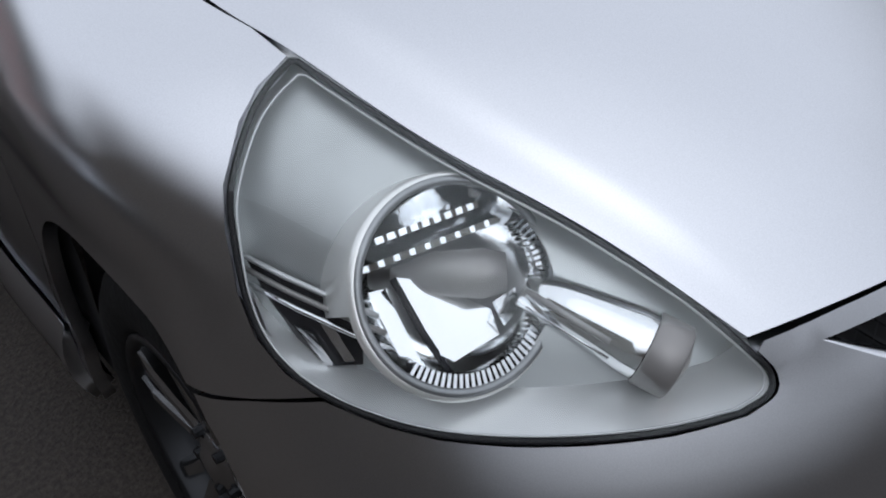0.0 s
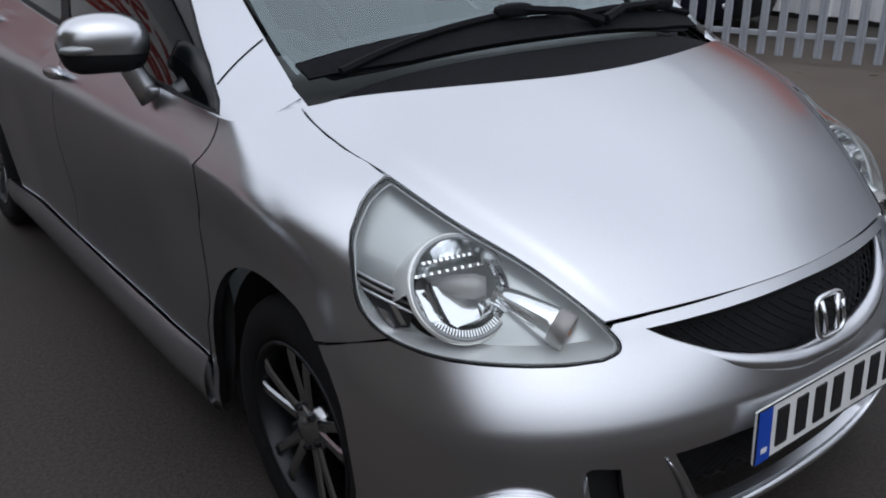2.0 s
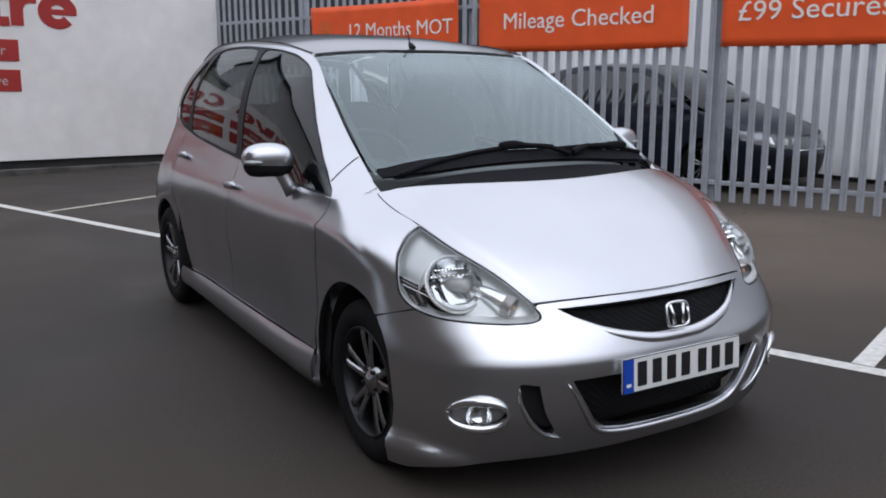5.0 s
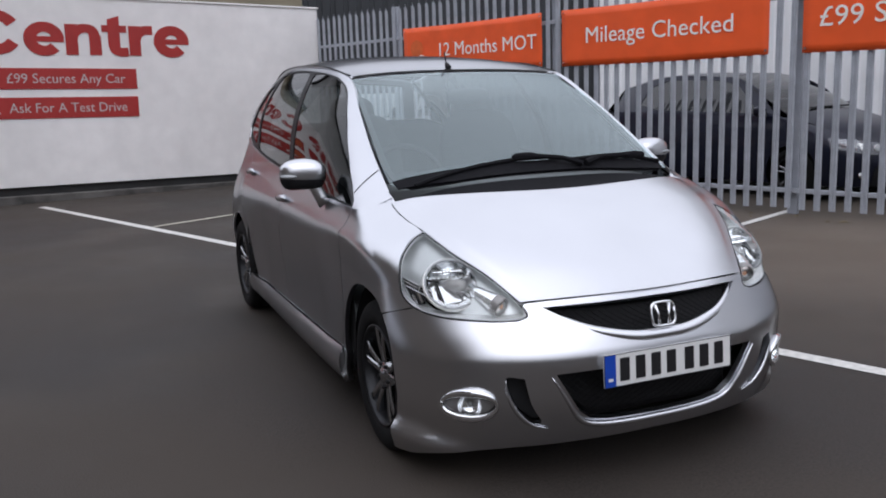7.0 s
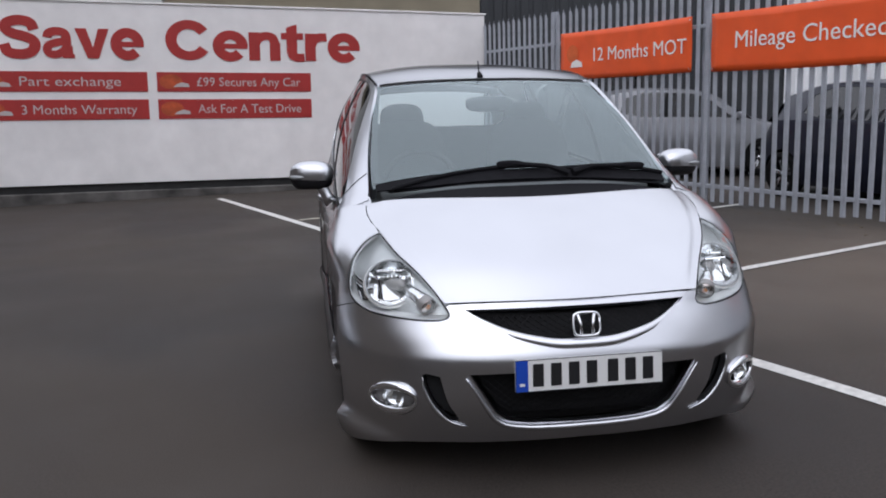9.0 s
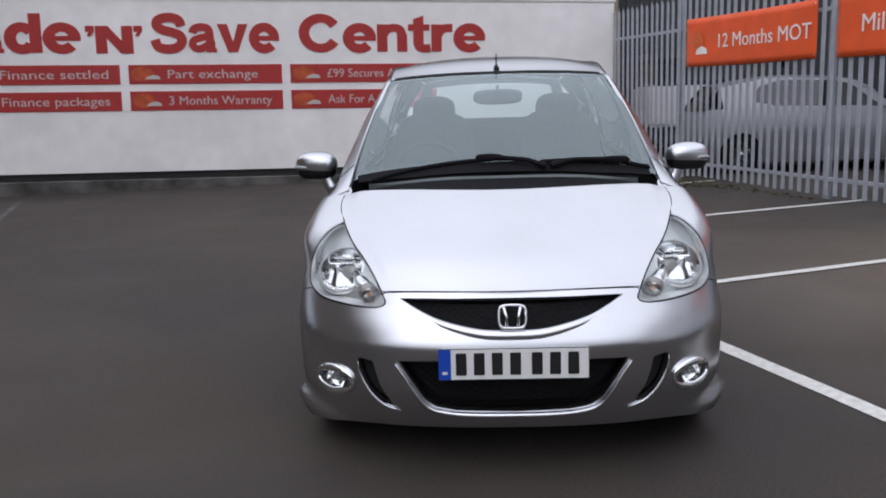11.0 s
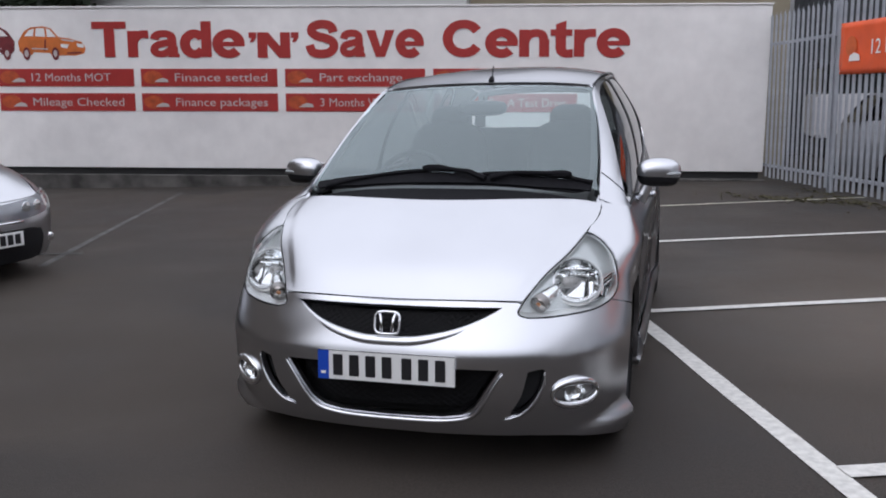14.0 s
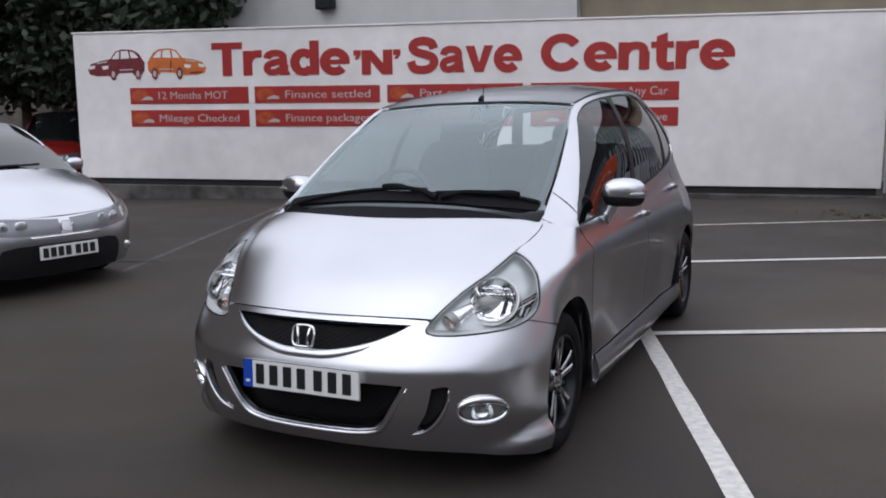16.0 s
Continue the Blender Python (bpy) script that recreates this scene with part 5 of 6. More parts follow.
    for k, lift in ((0, 0.012), (1, -0.006)):
        rail = [a.lerp(b, f) + side_way * (r * 0.94) * -1 + Vector((0, 0, lift)) for f, r in ((0.05, 0.019), (0.35, 0.025), (0.62, 0.030))]
        part("indicator_rail", tube(rail, 0.0025, 8), CHROME if k else LAMP_DARK, ind, smooth=True)

    # fog lamp in an oval bezel
    fogm = [(s * 1, z) for s, z in fog]
    q = [Vector((v.x * sgn, v.y, v.z)) for v in skin_path(fogm, 0.004)]
    fl = part("fog_lamp", tube(q, [0.007 + 0.010 * abs(math.sin(k * math.pi / 14)) ** 1.5 for k in range(30)], 10), CHROME, car, "round fog lamp in a bright oval bezel", True)
    fog_in = [FX(0.652 + 0.072 * math.cos(t), 0.307 + 0.045 * math.sin(t)) for t in (k * math.pi / 14 for k in range(28))]
    panel("bezel", sheet(lambda s, z: skin(s, z) + Vector((-0.006, 0.026, 0)), fog_in, (), 0.03, 1.1, sgn), LAMP_DARK, fl, 0)
    c = skin(*FX(0.648, 0.305))
    fm = Matrix.Translation((sgn * c.x, c.y + 0.016, c.z)) @ pose(0, 0, 0, 0, 0, sgn * 28)
    bowl2 = part("fog_reflector", lathe(((0.040, -0.014), (0.036, 0.002), (0.022, 0.012), (0.0, 0.016)), "y", 32), REFLECTOR, fl, smooth=True)
    bowl2.matrix_basis = fm
    g2 = part("fog_glass", lathe(((0.0, -0.020), (0.022, -0.018), (0.040, -0.013)), "y", 32), LENS, fl, smooth=True)
    g2.matrix_basis = fm
    part("fog_bulb", ellipsoid((0.009, 0.010, 0.009), 2, 12, 8), LAMP_GREY, fl, smooth=True).matrix_basis = fm

    # side slot: dark inside, silver lip below
    panel("air_slot", sheet(off_skin(-0.03), slot, (), 0.03, 1.1, sgn), GAP, car, 0)
    edge = [tuple(p) for p in spline([FX(0.556, 0.398), FX(0.548, 0.345), FX(0.517, 0.283), FX(0.475, 0.240), FX(0.44, 0.224), FX(0.405, 0.216)], 18)]
    part("slot_lip", tube([Vector((v.x * sgn, v.y, v.z)) for v in skin_path(edge, 0.004, False)], [0.001 + 0.0085 * math.sin(math.pi * k / 17) for k in range(18)], 8), SILVER, car, smooth=True)

# dark insides
part("engine_bay", boxed((-0.44, 0.18, 0.17), (0.44, 0.70, 0.575), 0.03), GAP, car)
part("underbody", boxed((-0.66, 0.36, 0.17), (0.66, 3.7, 0.24), 0.02), GAP, car)
part("bumper_beam", boxed((-0.40, 0.10, 0.19), (0.40, 0.17, 0.60), 0.02), GAP, car)

# wipers on the screen
def on_screen(u, v, up):
    e = 0.01
    n = (screen(u + e, v) - screen(u - e, v)).cross(screen(u, v + e) - screen(u, v - e)).normalized()
    if n.z < 0:
        n = -n
    return screen(u, v) + n * up


for pts, knuckle, pivot in (((( -0.84, 0.015), (-0.62, 0.045), (-0.40, 0.066), (-0.09, 0.085), (0.16, 0.082)), (-0.09, 0.085), (0.27, 0.015)), (((0.24, 0.06), (0.48, 0.080), (0.72, 0.090), (0.95, 0.085)), (0.73, 0.090), (0.30, 0.02))):
    blade = part("wiper", tube([on_screen(u, v, 0.012) for u, v in (tuple(p) for p in spline(pts, 16))], 0.0095, 6), COWL, car)
    part("wiper_arm", tube([on_screen(*pivot, 0.02), on_screen((pivot[0] * 2 + knuckle[0]) / 3, (pivot[1] + knuckle[1]) / 2, 0.03), on_screen(*knuckle, 0.026)], [0.015, 0.011, 0.011], 6), COWL, blade)
    part("wiper_joint", ellipsoid((0.060, 0.017, 0.017), 3, 12, 8), COWL, blade).location = on_screen(*knuckle, 0.022)
aerial = part("aerial", tube([(0, 1.715, 1.455), (0, 1.735, 1.472), (0, 1.75, 1.48)], [0.016, 0.012, 0.006], 10), BLACK, car, smooth=True)
part("aerial_rod", tube([(0, 1.742, 1.476), (0, 1.765, 1.535)], 0.0035, 6), BLACK, aerial)

# cabin
part("dashboard", boxed((-0.66, 0.86, 0.55), (0.66, 1.28, 0.945), 0.06, None, 3), CABIN, car, smooth=True)
part("cabin_floor", boxed((-0.70, 0.9, 0.25), (0.70, 3.6, 0.30)), CABIN, car)
for x in (-0.36, 0.36):
    s = part("front_seat", ellipsoid((0.25, 0.25, 0.10), 4), SEAT, car, smooth=True)
    s.matrix_basis = pose(x, 1.85, 0.55)
    part("backrest", ellipsoid((0.24, 0.075, 0.33), 3.5), SEAT, s, smooth=True).matrix_basis = pose(0, 0.26, 0.36, -14, 0, 0)
    part("head_restraint", ellipsoid((0.125, 0.05, 0.095), 3), SEAT, s, smooth=True).matrix_basis = pose(0, 0.37, 0.68, -10, 0, 0)
rs = part("rear_seat", ellipsoid((0.62, 0.24, 0.10), 5), SEAT, car, smooth=True)
rs.matrix_basis = pose(0, 2.75, 0.55)
part("backrest", ellipsoid((0.62, 0.08, 0.30), 5), SEAT, rs, smooth=True).matrix_basis = pose(0, 0.25, 0.32, -12, 0, 0)
for x in (-0.36, 0.36):
    part("head_restraint", ellipsoid((0.12, 0.045, 0.07), 3), SEAT, rs, smooth=True).matrix_basis = pose(x, 0.33, 0.55, -10, 0, 0)
wheel_ring = [(0.185 * math.cos(t), 0.185 * math.sin(t), 0) for t in (2 * math.pi * k / 32 for k in range(34))]
sw = part("steering_wheel", tube(wheel_ring, 0.014, 8), BLACK, car, smooth=True)
sw.matrix_basis = pose(-0.36, 1.40, 0.93, 62, 0, 0)
part("steering_boss", ellipsoid((0.07, 0.05, 0.03), 2.5), BLACK, sw, smooth=True)
part("steering_spoke", boxed((-0.175, -0.02, -0.012), (0.175, 0.012, 0.008), 0.005), BLACK, sw)
part("rear_view_mirror", ellipsoid((0.125, 0.02, 0.038), 3.5), BLACK, car, smooth=True).matrix_basis = pose(0.0, 1.50, 1.315, 0, 0, 12)
part("mirror_stem", tube([(0, 1.51, 1.33), (0, 1.545, 1.368)], 0.008, 6), BLACK, car)


# ---- other vehicles ----
def other_car(name, m, paint, label, group, nose, half=0.88, length=4.2, roof_z=1.47, plate=True, wheel_y=(0.85, 3.45)):
    """A parked car of simpler build: body, bonnet, screens, roof, side windows, lamps, wheels."""
    root = thing(name, m, label, "car", group)
    sh = Shape(half=((0.12, half - 0.06), (0.3, half - 0.01), (0.6, half), (0.8, half - 0.03), (1.0, half - 0.09)), nose=nose, deep=((0.12, 0.55), (0.4, 0.62), (0.7, 0.6), (0.85, 0.45), (1.0, 0.3)),
               tail=((0.12, length - 0.1), (0.5, length), (0.9, length - 0.1), (1.0, length - 0.15)), wheels=wheel_y)
    ne = lambda x, z: sh.skin(*sh.FX(x, z))
    e0, e1 = ne(0.60, 0.66), sh.skin(*sh.SY(0.95, 0.90))
    be = ((e0.x, e0.y, 0.66), ((e0.x + e1.x) / 2 + 0.03, (e0.y + 0.95) / 2, 0.815), (e1.x - 0.06, 0.95, 0.93))
    bmid = ((0, e0.y - 0.10, 0.635), (0, (e0.y + 0.50) / 2, 0.84), (0, 0.84, 1.0))
    top = [sh.FX(0.60, 0.655), sh.SY(0.5, 0.80), sh.SY(0.95, 0.915), sh.SY(1.6, 0.95), sh.SY(2.6, 0.97), sh.SY(length - 0.7, 0.99)]
    def arc(c):
        return [sh.SY(y, z) for y, z in arch(c, 0.33, 16, 200, -20)]
    for sgn in (-1, 1):
        side = [(1.0, 0.17)] + arc(wheel_y[0]) + [(1.5, 0.17)] + arc(wheel_y[1]) + [(2.5, 0.17), (3.0, 0.2), (3.0, 0.95)] + top[::-1] + [sh.FX(0.62, 0.52), (0.80, 0.17)]
        side = side[1:]
        panel("body_side", sheet(sh.skin, side, (), 0.06, 1.8, sgn), paint, root, 0.012)
        for c in wheel_y:
            housing(root, sgn, c, 0.45, half - 0.05)
            wheel_parts(root, half - 0.10, c, sgn, fine=False)
        lamp = [sh.FX(0.05, 0.495), sh.FX(0.40, 0.50), sh.FX(0.65, 0.53), sh.SY(0.40, 0.60), sh.SY(0.45, 0.70), sh.FX(0.70, 0.685), sh.FX(0.45, 0.645), sh.FX(0.05, 0.615)]
        hl = panel("headlamp", sheet(lambda s, z: sh.skin(s, z) + sh.normal(s, z) * 0.014, lamp, (), 0.04, 1.1, sgn), LENS, root, 0)
        hl.visible_shadow = False
        panel("lamp_back", sheet(lambda s, z: sh.skin(s, z) + sh.normal(s, z) * 0.003, lamp, (), 0.04, 1.1, sgn), LAMP_SMOKE, hl, 0)
        for x, w in ((0.36, 0.048), (0.50, 0.052)):
            q = sh.FX(x, 0.575)
            turn = sh.normal(*q)
            c = sh.skin(*q) + turn * 0.005
            spot = part("reflector", ellipsoid((w, 0.006, w), 2.2, 18, 10), REFLECTOR, hl, smooth=True)
            spot.matrix_basis = Matrix.Translation((sgn * c.x, c.y, c.z)) @ pose(0, 0, 0, 0, 0, sgn * math.degrees(math.atan2(turn.x, -turn.y)))
        q = [sh.skin(*sh.FX(x, z)) + sh.normal(*sh.FX(x, z)) * 0.009 for x, z in ((0.62, 0.56), (0.655, 0.565), (0.665, 0.645), (0.625, 0.635))]
        bm = bmesh.new()
        bm.faces.new([bm.verts.new((sgn * p.x, p.y, p.z)) for p in q])
        ext = bmesh.ops.extrude_face_region(bm, geom=bm.faces[:])
        bmesh.ops.translate(bm, vec=(0, 0.006, 0), verts=[v for v in ext["geom"] if isinstance(v, bmesh.types.BMVert)])
        bmesh.ops.recalc_face_normals(bm, faces=bm.faces)
        part("side_light", bm, BRIGHT, hl)
        c = sh.skin(*sh.FX(0.66, 0.30))
        part("fog_lamp", ellipsoid((0.05, 0.015, 0.035), 2.4, 16, 10), REFLECTOR, root, smooth=True).location = (sgn * c.x, c.y, c.z)
        mir = part("door_mirror", ellipsoid((0.09, 0.06, 0.06), 2.8), paint, root, smooth=True)
        mir.location = (sgn * (half + 0.03), 1.25, 1.0)
        part("stalk", tube([(-sgn * 0.05, 0, -0.03), (-sgn * 0.13, 0, -0.07)], 0.025, 8), BLACK, mir)
        def wall_side(y, t):
            zb = keyed(y, ((0.95, 0.915), (1.6, 0.95), (2.6, 0.97), (4.5, 0.99)))
            p = sh.skin(*sh.SY(y, zb))
            tz = keyed(y, ((0.95, 0.94), (1.85, roof_z - 0.07), (2.8, roof_z - 0.03), (length - 0.5, roof_z - 0.17)))
            tx = keyed(y, ((0.95, e1.x - 0.05), (1.85, 0.62), (2.8, 0.61), (length - 0.5, 0.52)))
            return Vector((p.x + (tx - p.x) * t, y, zb + (tz - zb) * t))
        glass_out = [(1.25, 0.08), (2.0, 0.06), (2.9, 0.08), (length - 0.95, 0.25), (length - 1.05, 0.75), (2.8, 0.9), (2.0, 0.9), (1.72, 0.8)]
        panel("side_frame", sheet(wall_side, [(0.95, 0), (2, 0), (3, 0), (length - 0.5, 0), (length - 0.5, 1), (2.8, 1), (1.85, 1), (1.4, 1)], [glass_out], 0.06, 1.0, sgn), paint, root, 0.012)
        panel("side_window", sheet(lambda y, t: wall_side(y, t) - Vector((0.008, 0, 0)), glass_out, (), 0.1, 1.0, sgn), DARK_GLASS, root, 0)
    front = [(0, 0.425), sh.FX(0.4, 0.42), sh.FX(0.51, 0.40), sh.FX(0.55, 0.34), sh.FX(0.53, 0.17), (0.80, 0.17), sh.FX(0.62, 0.52), sh.FX(0.60, 0.655), sh.FX(0.3, 0.64), (0, 0.632)]
    panel("front_bumper", sheet(sh.skin, both(front), (), 0.04, 1.1), paint, root, 0.012)
    low = [(0, 0.16), sh.FX(0.4, 0.16), sh.FX(0.522, 0.17), sh.FX(0.542, 0.34), sh.FX(0.504, 0.396), sh.FX(0.4, 0.416), (0, 0.421)]
    panel("lower_grille", sheet(sh.skin, both(low), (), 0.04, 1.1), BLACK, root, 0.012)
    panel("bonnet", sheet(patch(be, bmid, 3, 2), rect(-1, 1, 0, 1), (), 0.05, 0.8), paint, root, 0.012)
    se, sm = ((e1.x - 0.06, 0.965, 0.94), (0.70, 1.45, 1.22), (0.62, 1.85, roof_z - 0.07)), ((0, 0.86, 0.99), (0, 1.4, 1.26), (0, 1.90, roof_z - 0.03))
    panel("windscreen", sheet(patch(se, sm, 2.4, 2), rect(-1, 1, 0, 1), (), 0.08, 0.8), DARK_GLASS, root, 0)
    re, rm = ((0.62, 1.86, roof_z - 0.068), (0.61, 2.8, roof_z - 0.03), (0.52, length - 0.5, roof_z - 0.17)), ((0, 1.91, roof_z - 0.025), (0, 2.8, roof_z), (0, length - 0.45, roof_z - 0.13))
    panel("roof", sheet(patch(re, rm, 2.6, 2), rect(-1, 1, 0, 1), (), 0.1, 0.6), paint, root, 0.012)
    he, hm = ((0.52, length - 0.49, roof_z - 0.175), (0.62, length - 0.2, 0.96)), ((0, length - 0.44, roof_z - 0.135), (0, length - 0.12, 0.95))
    panel("rear_window", sheet(patch(he, hm, 2.4, 2), rect(-1, 1, 0, 1), (), 0.1, 0.6), DARK_GLASS, root, 0)
    for k in (-1, 1):
        part("wiper", tube([(k * 0.1 - 0.3, 0.93, 1.02), (k * 0.1 + 0.25, 0.90, 1.03)], 0.012, 6), BLACK, root)
    if plate:
        y = sh.skin(0, 0.40).y
        pl = part("number_plate", boxed((-0.26, -0.004, -0.0555), (0.26, 0.004, 0.0555), 0.003), PLATE_WHITE, root, "white number plate")
        pl.location = (0, y - 0.014, 0.355)
        for k in range(7):
            x = -0.235 + k * 0.066 + (0.02 if k > 3 else 0)
            part("plate_bar", boxed((x, -0.0065, -0.038), (x + 0.048, -0.0045, 0.040)), INK, pl)
    eb = part("emblem", tube(ring_path(0.05, 0.04), 0.006, 8), CHROME, root, smooth=True)
    eb.location = (0, sh.skin(0, 0.56).y - 0.016, 0.56)
    part("grille_bar", tube([ne(x, 0.48) * 1 if x >= 0 else Vector((-ne(-x, 0.48).x, ne(-x, 0.48).y, 0.48)) for x in (-0.3, -0.2, -0.1, 0.0, 0.1, 0.2, 0.3)], 0.012, 8), CHROME, root, smooth=True)
    part("underbody", boxed((-half + 0.2, 0.4, 0.17), (half - 0.2, length - 0.3, 0.24)), GAP, root)
    part("engine_bay", boxed((-0.5, 0.32, 0.2), (0.5, 0.85, 0.66), 0.02), GAP, root)
    return root


DARK_GLASS = material("dark_glass", (0.01, 0.011, 0.012), rough=0.03, spec=0.8)
NAVY = material("navy_paint", (0.006, 0.008, 0.022), rough=0.35, metal=0.2, coat=0.35, spec=0.3, var=0.1, scale=4)
SCARLET = material("red_paint", (0.20, 0.014, 0.011), rough=0.3, coat=0.8)
PALE_PAINT = material("pale_grey_paint", (0.24, 0.245, 0.26), rough=0.3, metal=0.3, coat=0.6, var=0.05, scale=3)
WHITE_PAINT = material("white_paint", (0.58, 0.575, 0.59), rough=0.35, coat=0.5)
LOW_NOSE = ((0.12, 0.03), (0.3, -0.03), (0.45, -0.045), (0.58, -0.02), (0.65, 0.03), (0.72, 0.12), (0.80, 0.30), (0.90, 0.62), (1.0, 0.95))
other_car("parked_hatchback", Matrix.Translation((-4.07, 2.45, 0)) @ pose(0, 0, 0, 0, 0, 80), SILVER, "pale silver hatchback with a lamp strip across its nose", "other cars", LOW_NOSE)
other_car("parked_saloon", Matrix.Translation((6.75, 4.55, 0)) @ pose(0, 0, 0, 0, 0, 12), NAVY, "very dark blue hatchback parked behind the fence", "other cars", LOW_NOSE, plate=False)
other_car("red_car", Matrix.Translation((-16.0, 12.2, 0)) @ pose(0, 0, 0, 0, 0, 30), SCARLET, "red hatchback parked beyond the board wall", "other cars", LOW_NOSE, plate=False, roof_z=1.75)

other_car("parked_estate", Matrix.Translation((7.3, 11.5, 0)) @ pose(0, 0, 0, 0, 0, 92), PALE_PAINT, "pale grey car parked side-on beyond the fence", "other cars", LOW_NOSE, plate=False)

# a white van beyond the fence
van = thing("van", Matrix.Translation((6.5, 14.6, 0)) @ pose(0, 0, 0, 0, 0, 90), "white minibus with dark windows parked beyond the fence", "van", "other cars")
part("van_body", boxed((-0.9, 0.9, 0.60), (0.9, 3.4, 1.36), 0.05, None, 2), WHITE_PAINT, van)
part("sill", boxed((-0.88, 0.1, 0.28), (0.88, 3.35, 0.598), 0.03), BLACK, van)
part("window_band", boxed((-0.86, 0.95, 1.362), (0.86, 3.3, 1.86), 0.04), DARK_GLASS, van)
part("roof", boxed((-0.88, 0.95, 1.862), (0.88, 3.35, 1.98), 0.05, None, 2), GREY_CLAD, van)
part("van_cab", boxed((-0.88, 0.0, 0.60), (0.88, 0.895, 1.15), 0.1, None, 2), WHITE_PAINT, van)
part("van_screen", boxed((-0.8, 0.45, 1.1), (0.8, 0.94, 1.75), 0.1, None, 2), DARK_GLASS, van)
for sgn in (-1, 1):
    for c in (0.75, 2.75):
        wheel_parts(van, 0.80, c, sgn, fine=False)

# ---- buildings behind ----
def ribbed(name, p0, p1, z0, z1, mat, parent, pitch=0.3, depth=0.035):
    """Upright ribbed cladding between two ground points, ribs towards the left of p0 -> p1."""
    a, b = Vector((*p0, 0)), Vector((*p1, 0))
    d = (b - a)
    n = max(1, int(d.length / pitch))
    side = Vector((-d.y, d.x, 0)).normalized()
    bm = bmesh.new()
    pts = []
    for k in range(n):
        for f, o in ((0.0, 0), (0.55, 0), (0.65, 1), (0.9, 1)):
            pts.append(a + d * ((k + f) / n) + side * (depth * o))
    pts.append(b)
    lo = [bm.verts.new(p + Vector((0, 0, z0))) for p in pts]
    hi = [bm.verts.new(p + Vector((0, 0, z1))) for p in pts]
    for i in range(len(pts) - 1):
        bm.faces.new((lo[i], lo[i + 1], hi[i + 1], hi[i]))
    ext = bmesh.ops.extrude_face_region(bm, geom=bm.faces[:])
    bmesh.ops.translate(bm, vec=-side * 0.12, verts=[v for v in ext["geom"] if isinstance(v, bmesh.types.BMVert)])
    bmesh.ops.recalc_face_normals(bm, faces=bm.faces)
    return part(name, bm, mat, parent)


shed = thing("warehouse", Matrix.Identity(4), "white ribbed metal warehouse beyond the fence", "building")
ribbed("cladding", (7.95, -6.0), (7.95, 12.5), 0.06, 5.2, CLAD, shed)
part("plinth", boxed((7.97, -6.0, 0), (8.25, 12.5, 0.058)), DARK_WALL, shed)
part("roof", boxed((7.9, -6.2, 5.2), (16, 12.7, 5.4)), GREY_CLAD, shed)
shed = thing("grey_warehouse", Matrix.Identity(4), "grey-blue ribbed warehouse beyond the fence", "building")
ribbed("cladding", (3.2, 19.0), (22.0, 19.0), 0.0, 6.5, GREY_CLAD, shed, 0.33)
part("roof", boxed((3.1, 18.8, 6.5), (22.2, 27, 6.7)), GREY_CLAD, shed)

RENDER = material("pale_render", (0.55, 0.55, 0.54), rough=0.8, var=0.08, scale=1.2, bump=0.2, bscale=20)
BEIGE = material("beige_render", (0.27, 0.235, 0.17), rough=0.85, var=0.15, scale=1.5, bump=0.3, bscale=20)
house_b = thing("rendered_building", Matrix.Identity(4), "pale rendered building standing behind the board wall", "building")
part("wall", boxed((-14.2, 15.0, 0), (-3.46, 22, 7.0)), RENDER, house_b)
part("roof", boxed((-14.5, 14.8, 7.0), (-3.3, 22.3, 7.2), 0.02), DARK_WALL, house_b)
part("lamp_box", boxed((-9.6, 14.75, 3.86), (-9.15, 14.99, 4.15), 0.03), BLACK, house_b)
house_c = thing("beige_building", Matrix.Identity(4), "beige rendered building behind the board wall", "building")
part("wall", boxed((-3.44, 15.2, 0), (2.75, 22, 3.95)), BEIGE, house_c)
part("roof", boxed((-3.44, 14.9, 3.95), (3.0, 22.2, 4.12), 0.02), DARK_WALL, house_c)

# plain walls added to close the yard behind the camera
BRICK = material("dark_brick", (0.17, 0.15, 0.13), rough=0.85, var=0.25, scale=5, bump=0.3, bscale=25)
# unseen west and south walls darken the car's reflections; west also shades the board
for nm, lo, hi in (("unseen_wall_south", (-11, -8.8, 0), (14, -8.5, 1.7)), ("unseen_shade_wall_west", (-10.9, -8.5, 0), (-10.6, 6.2, 9.5)), ("wall_northwest", (-42, 20.5, 0), (-14.3, 20.8, 6.0)), ("wall_east", (13.7, -8.5, 0), (14, -6.3, 6.0))):
    tagged(obj(nm, boxed(lo, hi, 0.01), BRICK), "plain dark brick wall added to close the yard", "wall", kind="structure")

# ---- trees behind the board wall ----
BARK = material("bark", (0.07, 0.055, 0.04), rough=0.9, var=0.3, scale=12, bump=0.5, bscale=18)
LEAF = material("leaves", (0.013, 0.023, 0.009), rough=0.6, var=0.4, scale=3)


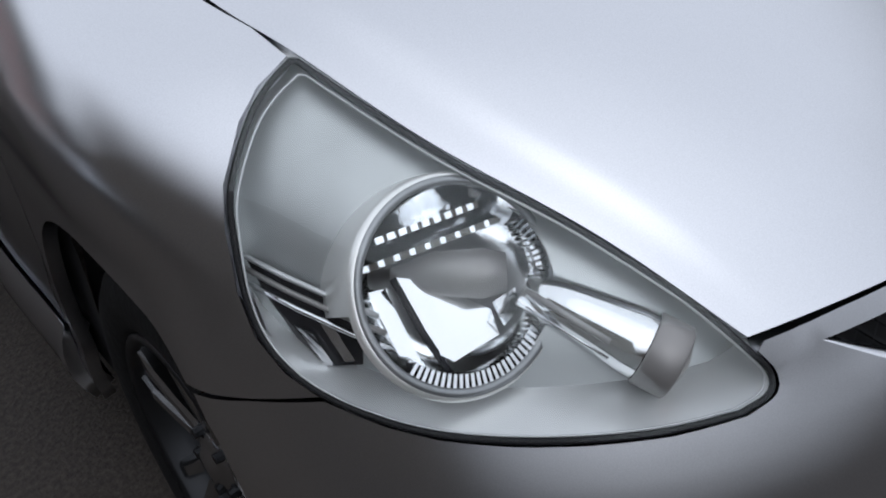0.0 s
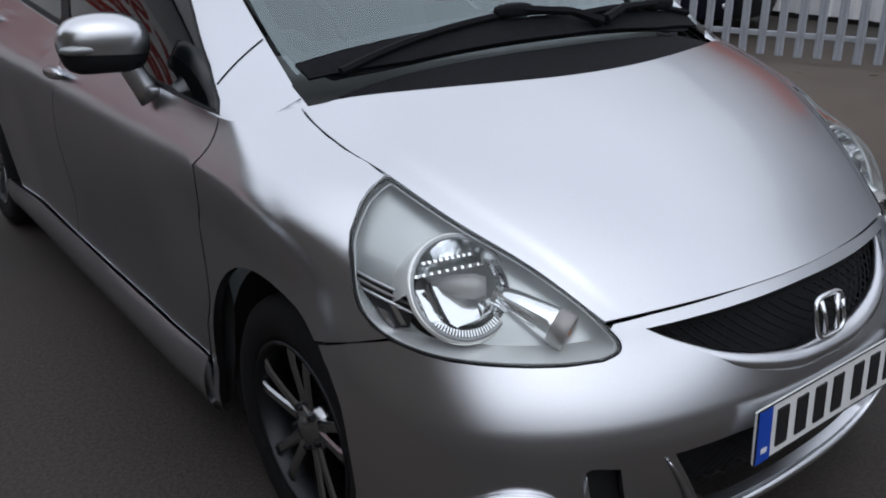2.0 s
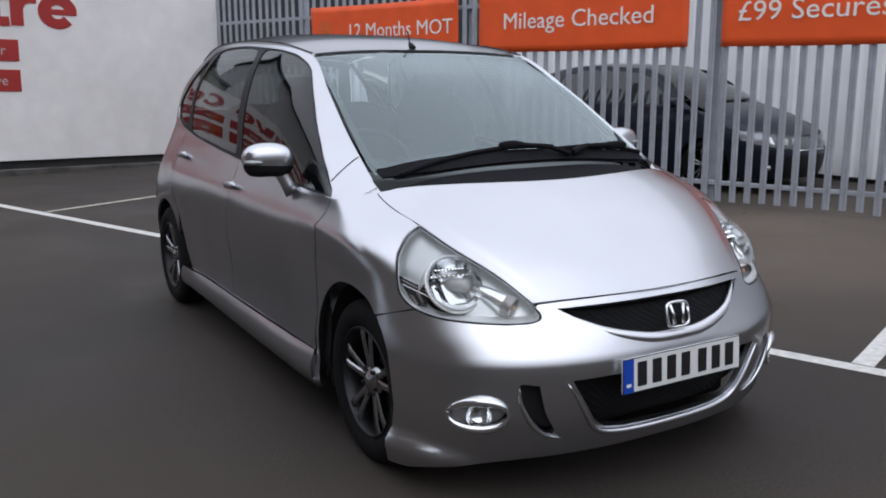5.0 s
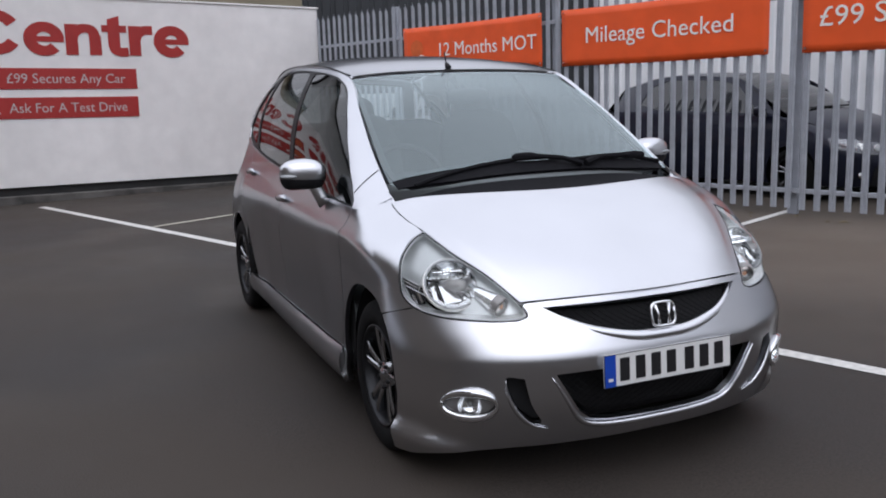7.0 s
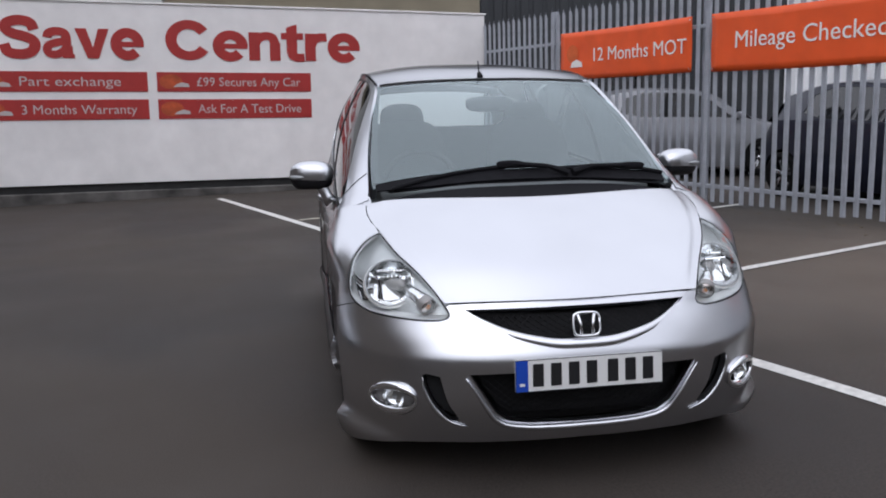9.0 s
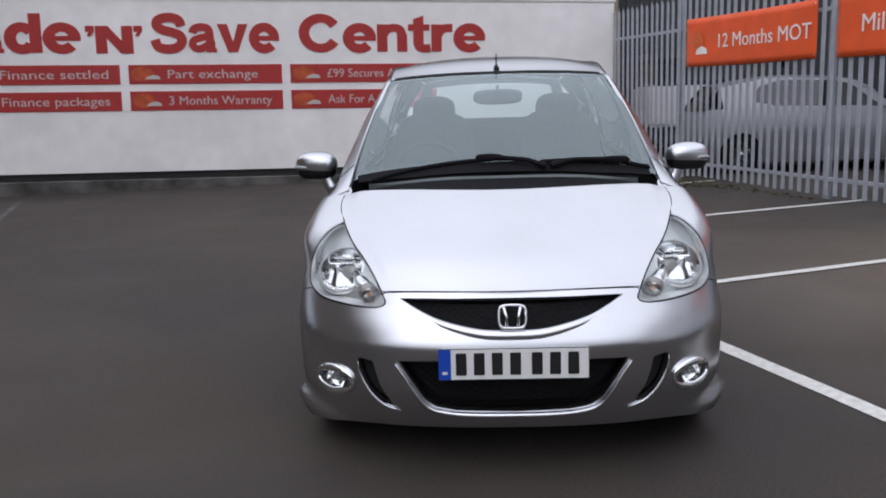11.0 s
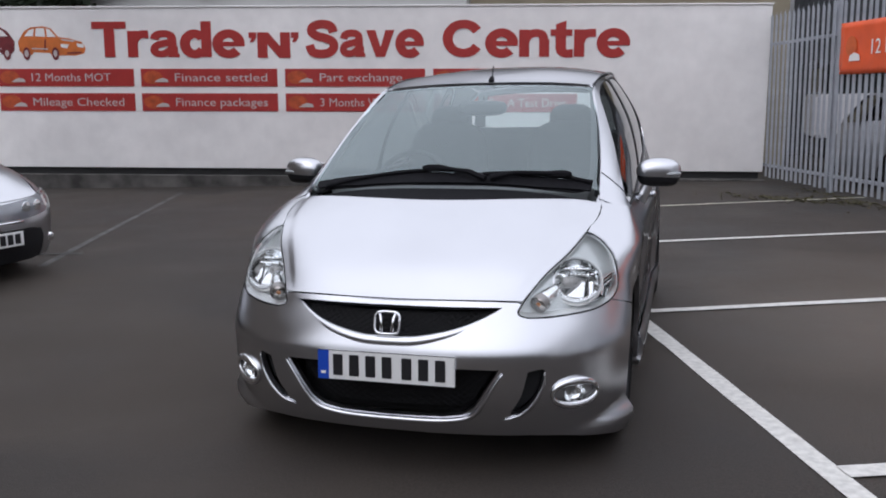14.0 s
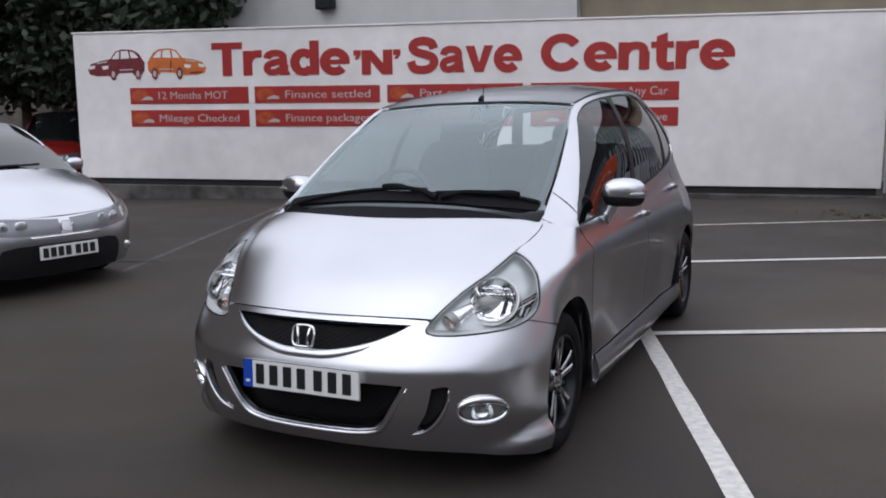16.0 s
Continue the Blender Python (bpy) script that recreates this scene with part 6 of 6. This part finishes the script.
def tree(m, height, spread, seed, label):
    rnd = random.Random(seed)
    root = thing("tree", m, label, "tree", "trees")
    trunk = part("trunk", tube([(0, 0, 0), (0.06, 0.03, height * 0.3), (-0.05, 0.08, height * 0.6), (0.02, 0, height * 0.9)], [0.16, 0.13, 0.08, 0.02], 9), BARK, root, smooth=True)
    tips = []
    for k in range(11):
        a, h = rnd.uniform(0, 6.28), height * rnd.uniform(0.3, 0.8)
        r = spread * rnd.uniform(0.5, 1.0)
        tip = Vector((r * math.cos(a), r * math.sin(a), h + height * rnd.uniform(0.05, 0.25)))
        mid = Vector((0.4 * r * math.cos(a + 0.2), 0.4 * r * math.sin(a + 0.2), h + 0.1))
        part("limb", tube([(0, 0, h - 0.2), mid, tip], [0.06, 0.04, 0.01], 6), BARK, root)
        tips += [tip, mid.lerp(tip, 0.5), mid]
    bm = bmesh.new()
    for k in range(8000):
        c = rnd.choice(tips) + Vector((rnd.gauss(0, 0.42), rnd.gauss(0, 0.42), rnd.gauss(0, 0.36)))
        u = Vector((rnd.gauss(0, 1), rnd.gauss(0, 1), rnd.gauss(0, 1))).normalized()
        v = u.orthogonal().normalized()
        s = rnd.uniform(0.09, 0.20)
        bm.faces.new([bm.verts.new(c + q) for q in (-u * s, v * s * 0.5, u * s, -v * s * 0.5)])
    tagged(part("crown", bm, LEAF, root), kind="stuff")
    return root


for k, (x, y, h) in enumerate(((-15.6, 14.2, 6.0), (-17.2, 14.9, 7.0), (-19.2, 14.6, 6.5), (-21.5, 13.0, 7.5), (-24.0, 15.5, 8.0), (-18.2, 17.5, 8.5), (-22.5, 18.5, 9.0), (-26.5, 12.5, 8.0), (-14.9, 14.0, 7.5), (-13.6, 13.6, 8.0), (-16.3, 18.8, 9.0), (-20.3, 16.6, 8.0))):
    tree(Matrix.Translation((x, y, 0)), h, 2.0, 11 + k, "dark leafy tree standing beyond the board wall")


# fallen leaves and scraps along the foot of the fence
LITTER = material("dry_leaves", (0.16, 0.12, 0.055), rough=0.8, var=0.5, scale=5)
rnd = random.Random(5)
bm = bmesh.new()
for k in range(70):
    y = rnd.uniform(2.5, 10.3)
    x = fence_x(y) - abs(rnd.gauss(0.1, 0.28)) - 0.05
    a, r = rnd.uniform(0, 6.28), rnd.uniform(0.012, 0.035)
    ux, uy = r * math.cos(a), r * math.sin(a)
    bm.faces.new([bm.verts.new(p) for p in ((x - ux, y - uy, 0.004), (x + uy * 0.5, y - ux * 0.5, 0.012), (x + ux, y + uy, 0.005), (x - uy * 0.5, y + ux * 0.5, 0.010))])
tagged(obj("fallen_leaves", bm, LITTER), "scattered dry leaves and scraps at the foot of the fence", "leaf litter", kind="stuff")

# moss and weeds in the corner between fence and wall
MOSS = material("moss", (0.075, 0.068, 0.034), rough=0.9, var=0.5, scale=7)
bm = bmesh.new()
for k in range(480):
    if k % 3:
        x, y = rnd.gauss(2.45, 0.50), rnd.gauss(9.25, 0.22)
        y -= 0.5 * (x - 2.45)
    else:
        y = rnd.uniform(7.4, 11.0)
        x = fence_x(y) - abs(rnd.gauss(0.0, 0.16)) - 0.04
    if x > fence_x(y) - 0.03:
        continue
    a, r, h = rnd.uniform(0, 6.28), rnd.uniform(0.015, 0.045), rnd.uniform(0.006, 0.03)
    ux, uy = r * math.cos(a), r * math.sin(a)
    bm.faces.new([bm.verts.new(p) for p in ((x - ux, y - uy, 0.004), (x + uy * 0.6, y - ux * 0.6, h), (x + ux, y + uy, 0.006), (x - uy * 0.6, y + ux * 0.6, h * 0.7))])
tagged(obj("moss", bm, MOSS), "thin patches of olive-brown moss and weeds on the tarmac", "moss", kind="stuff")
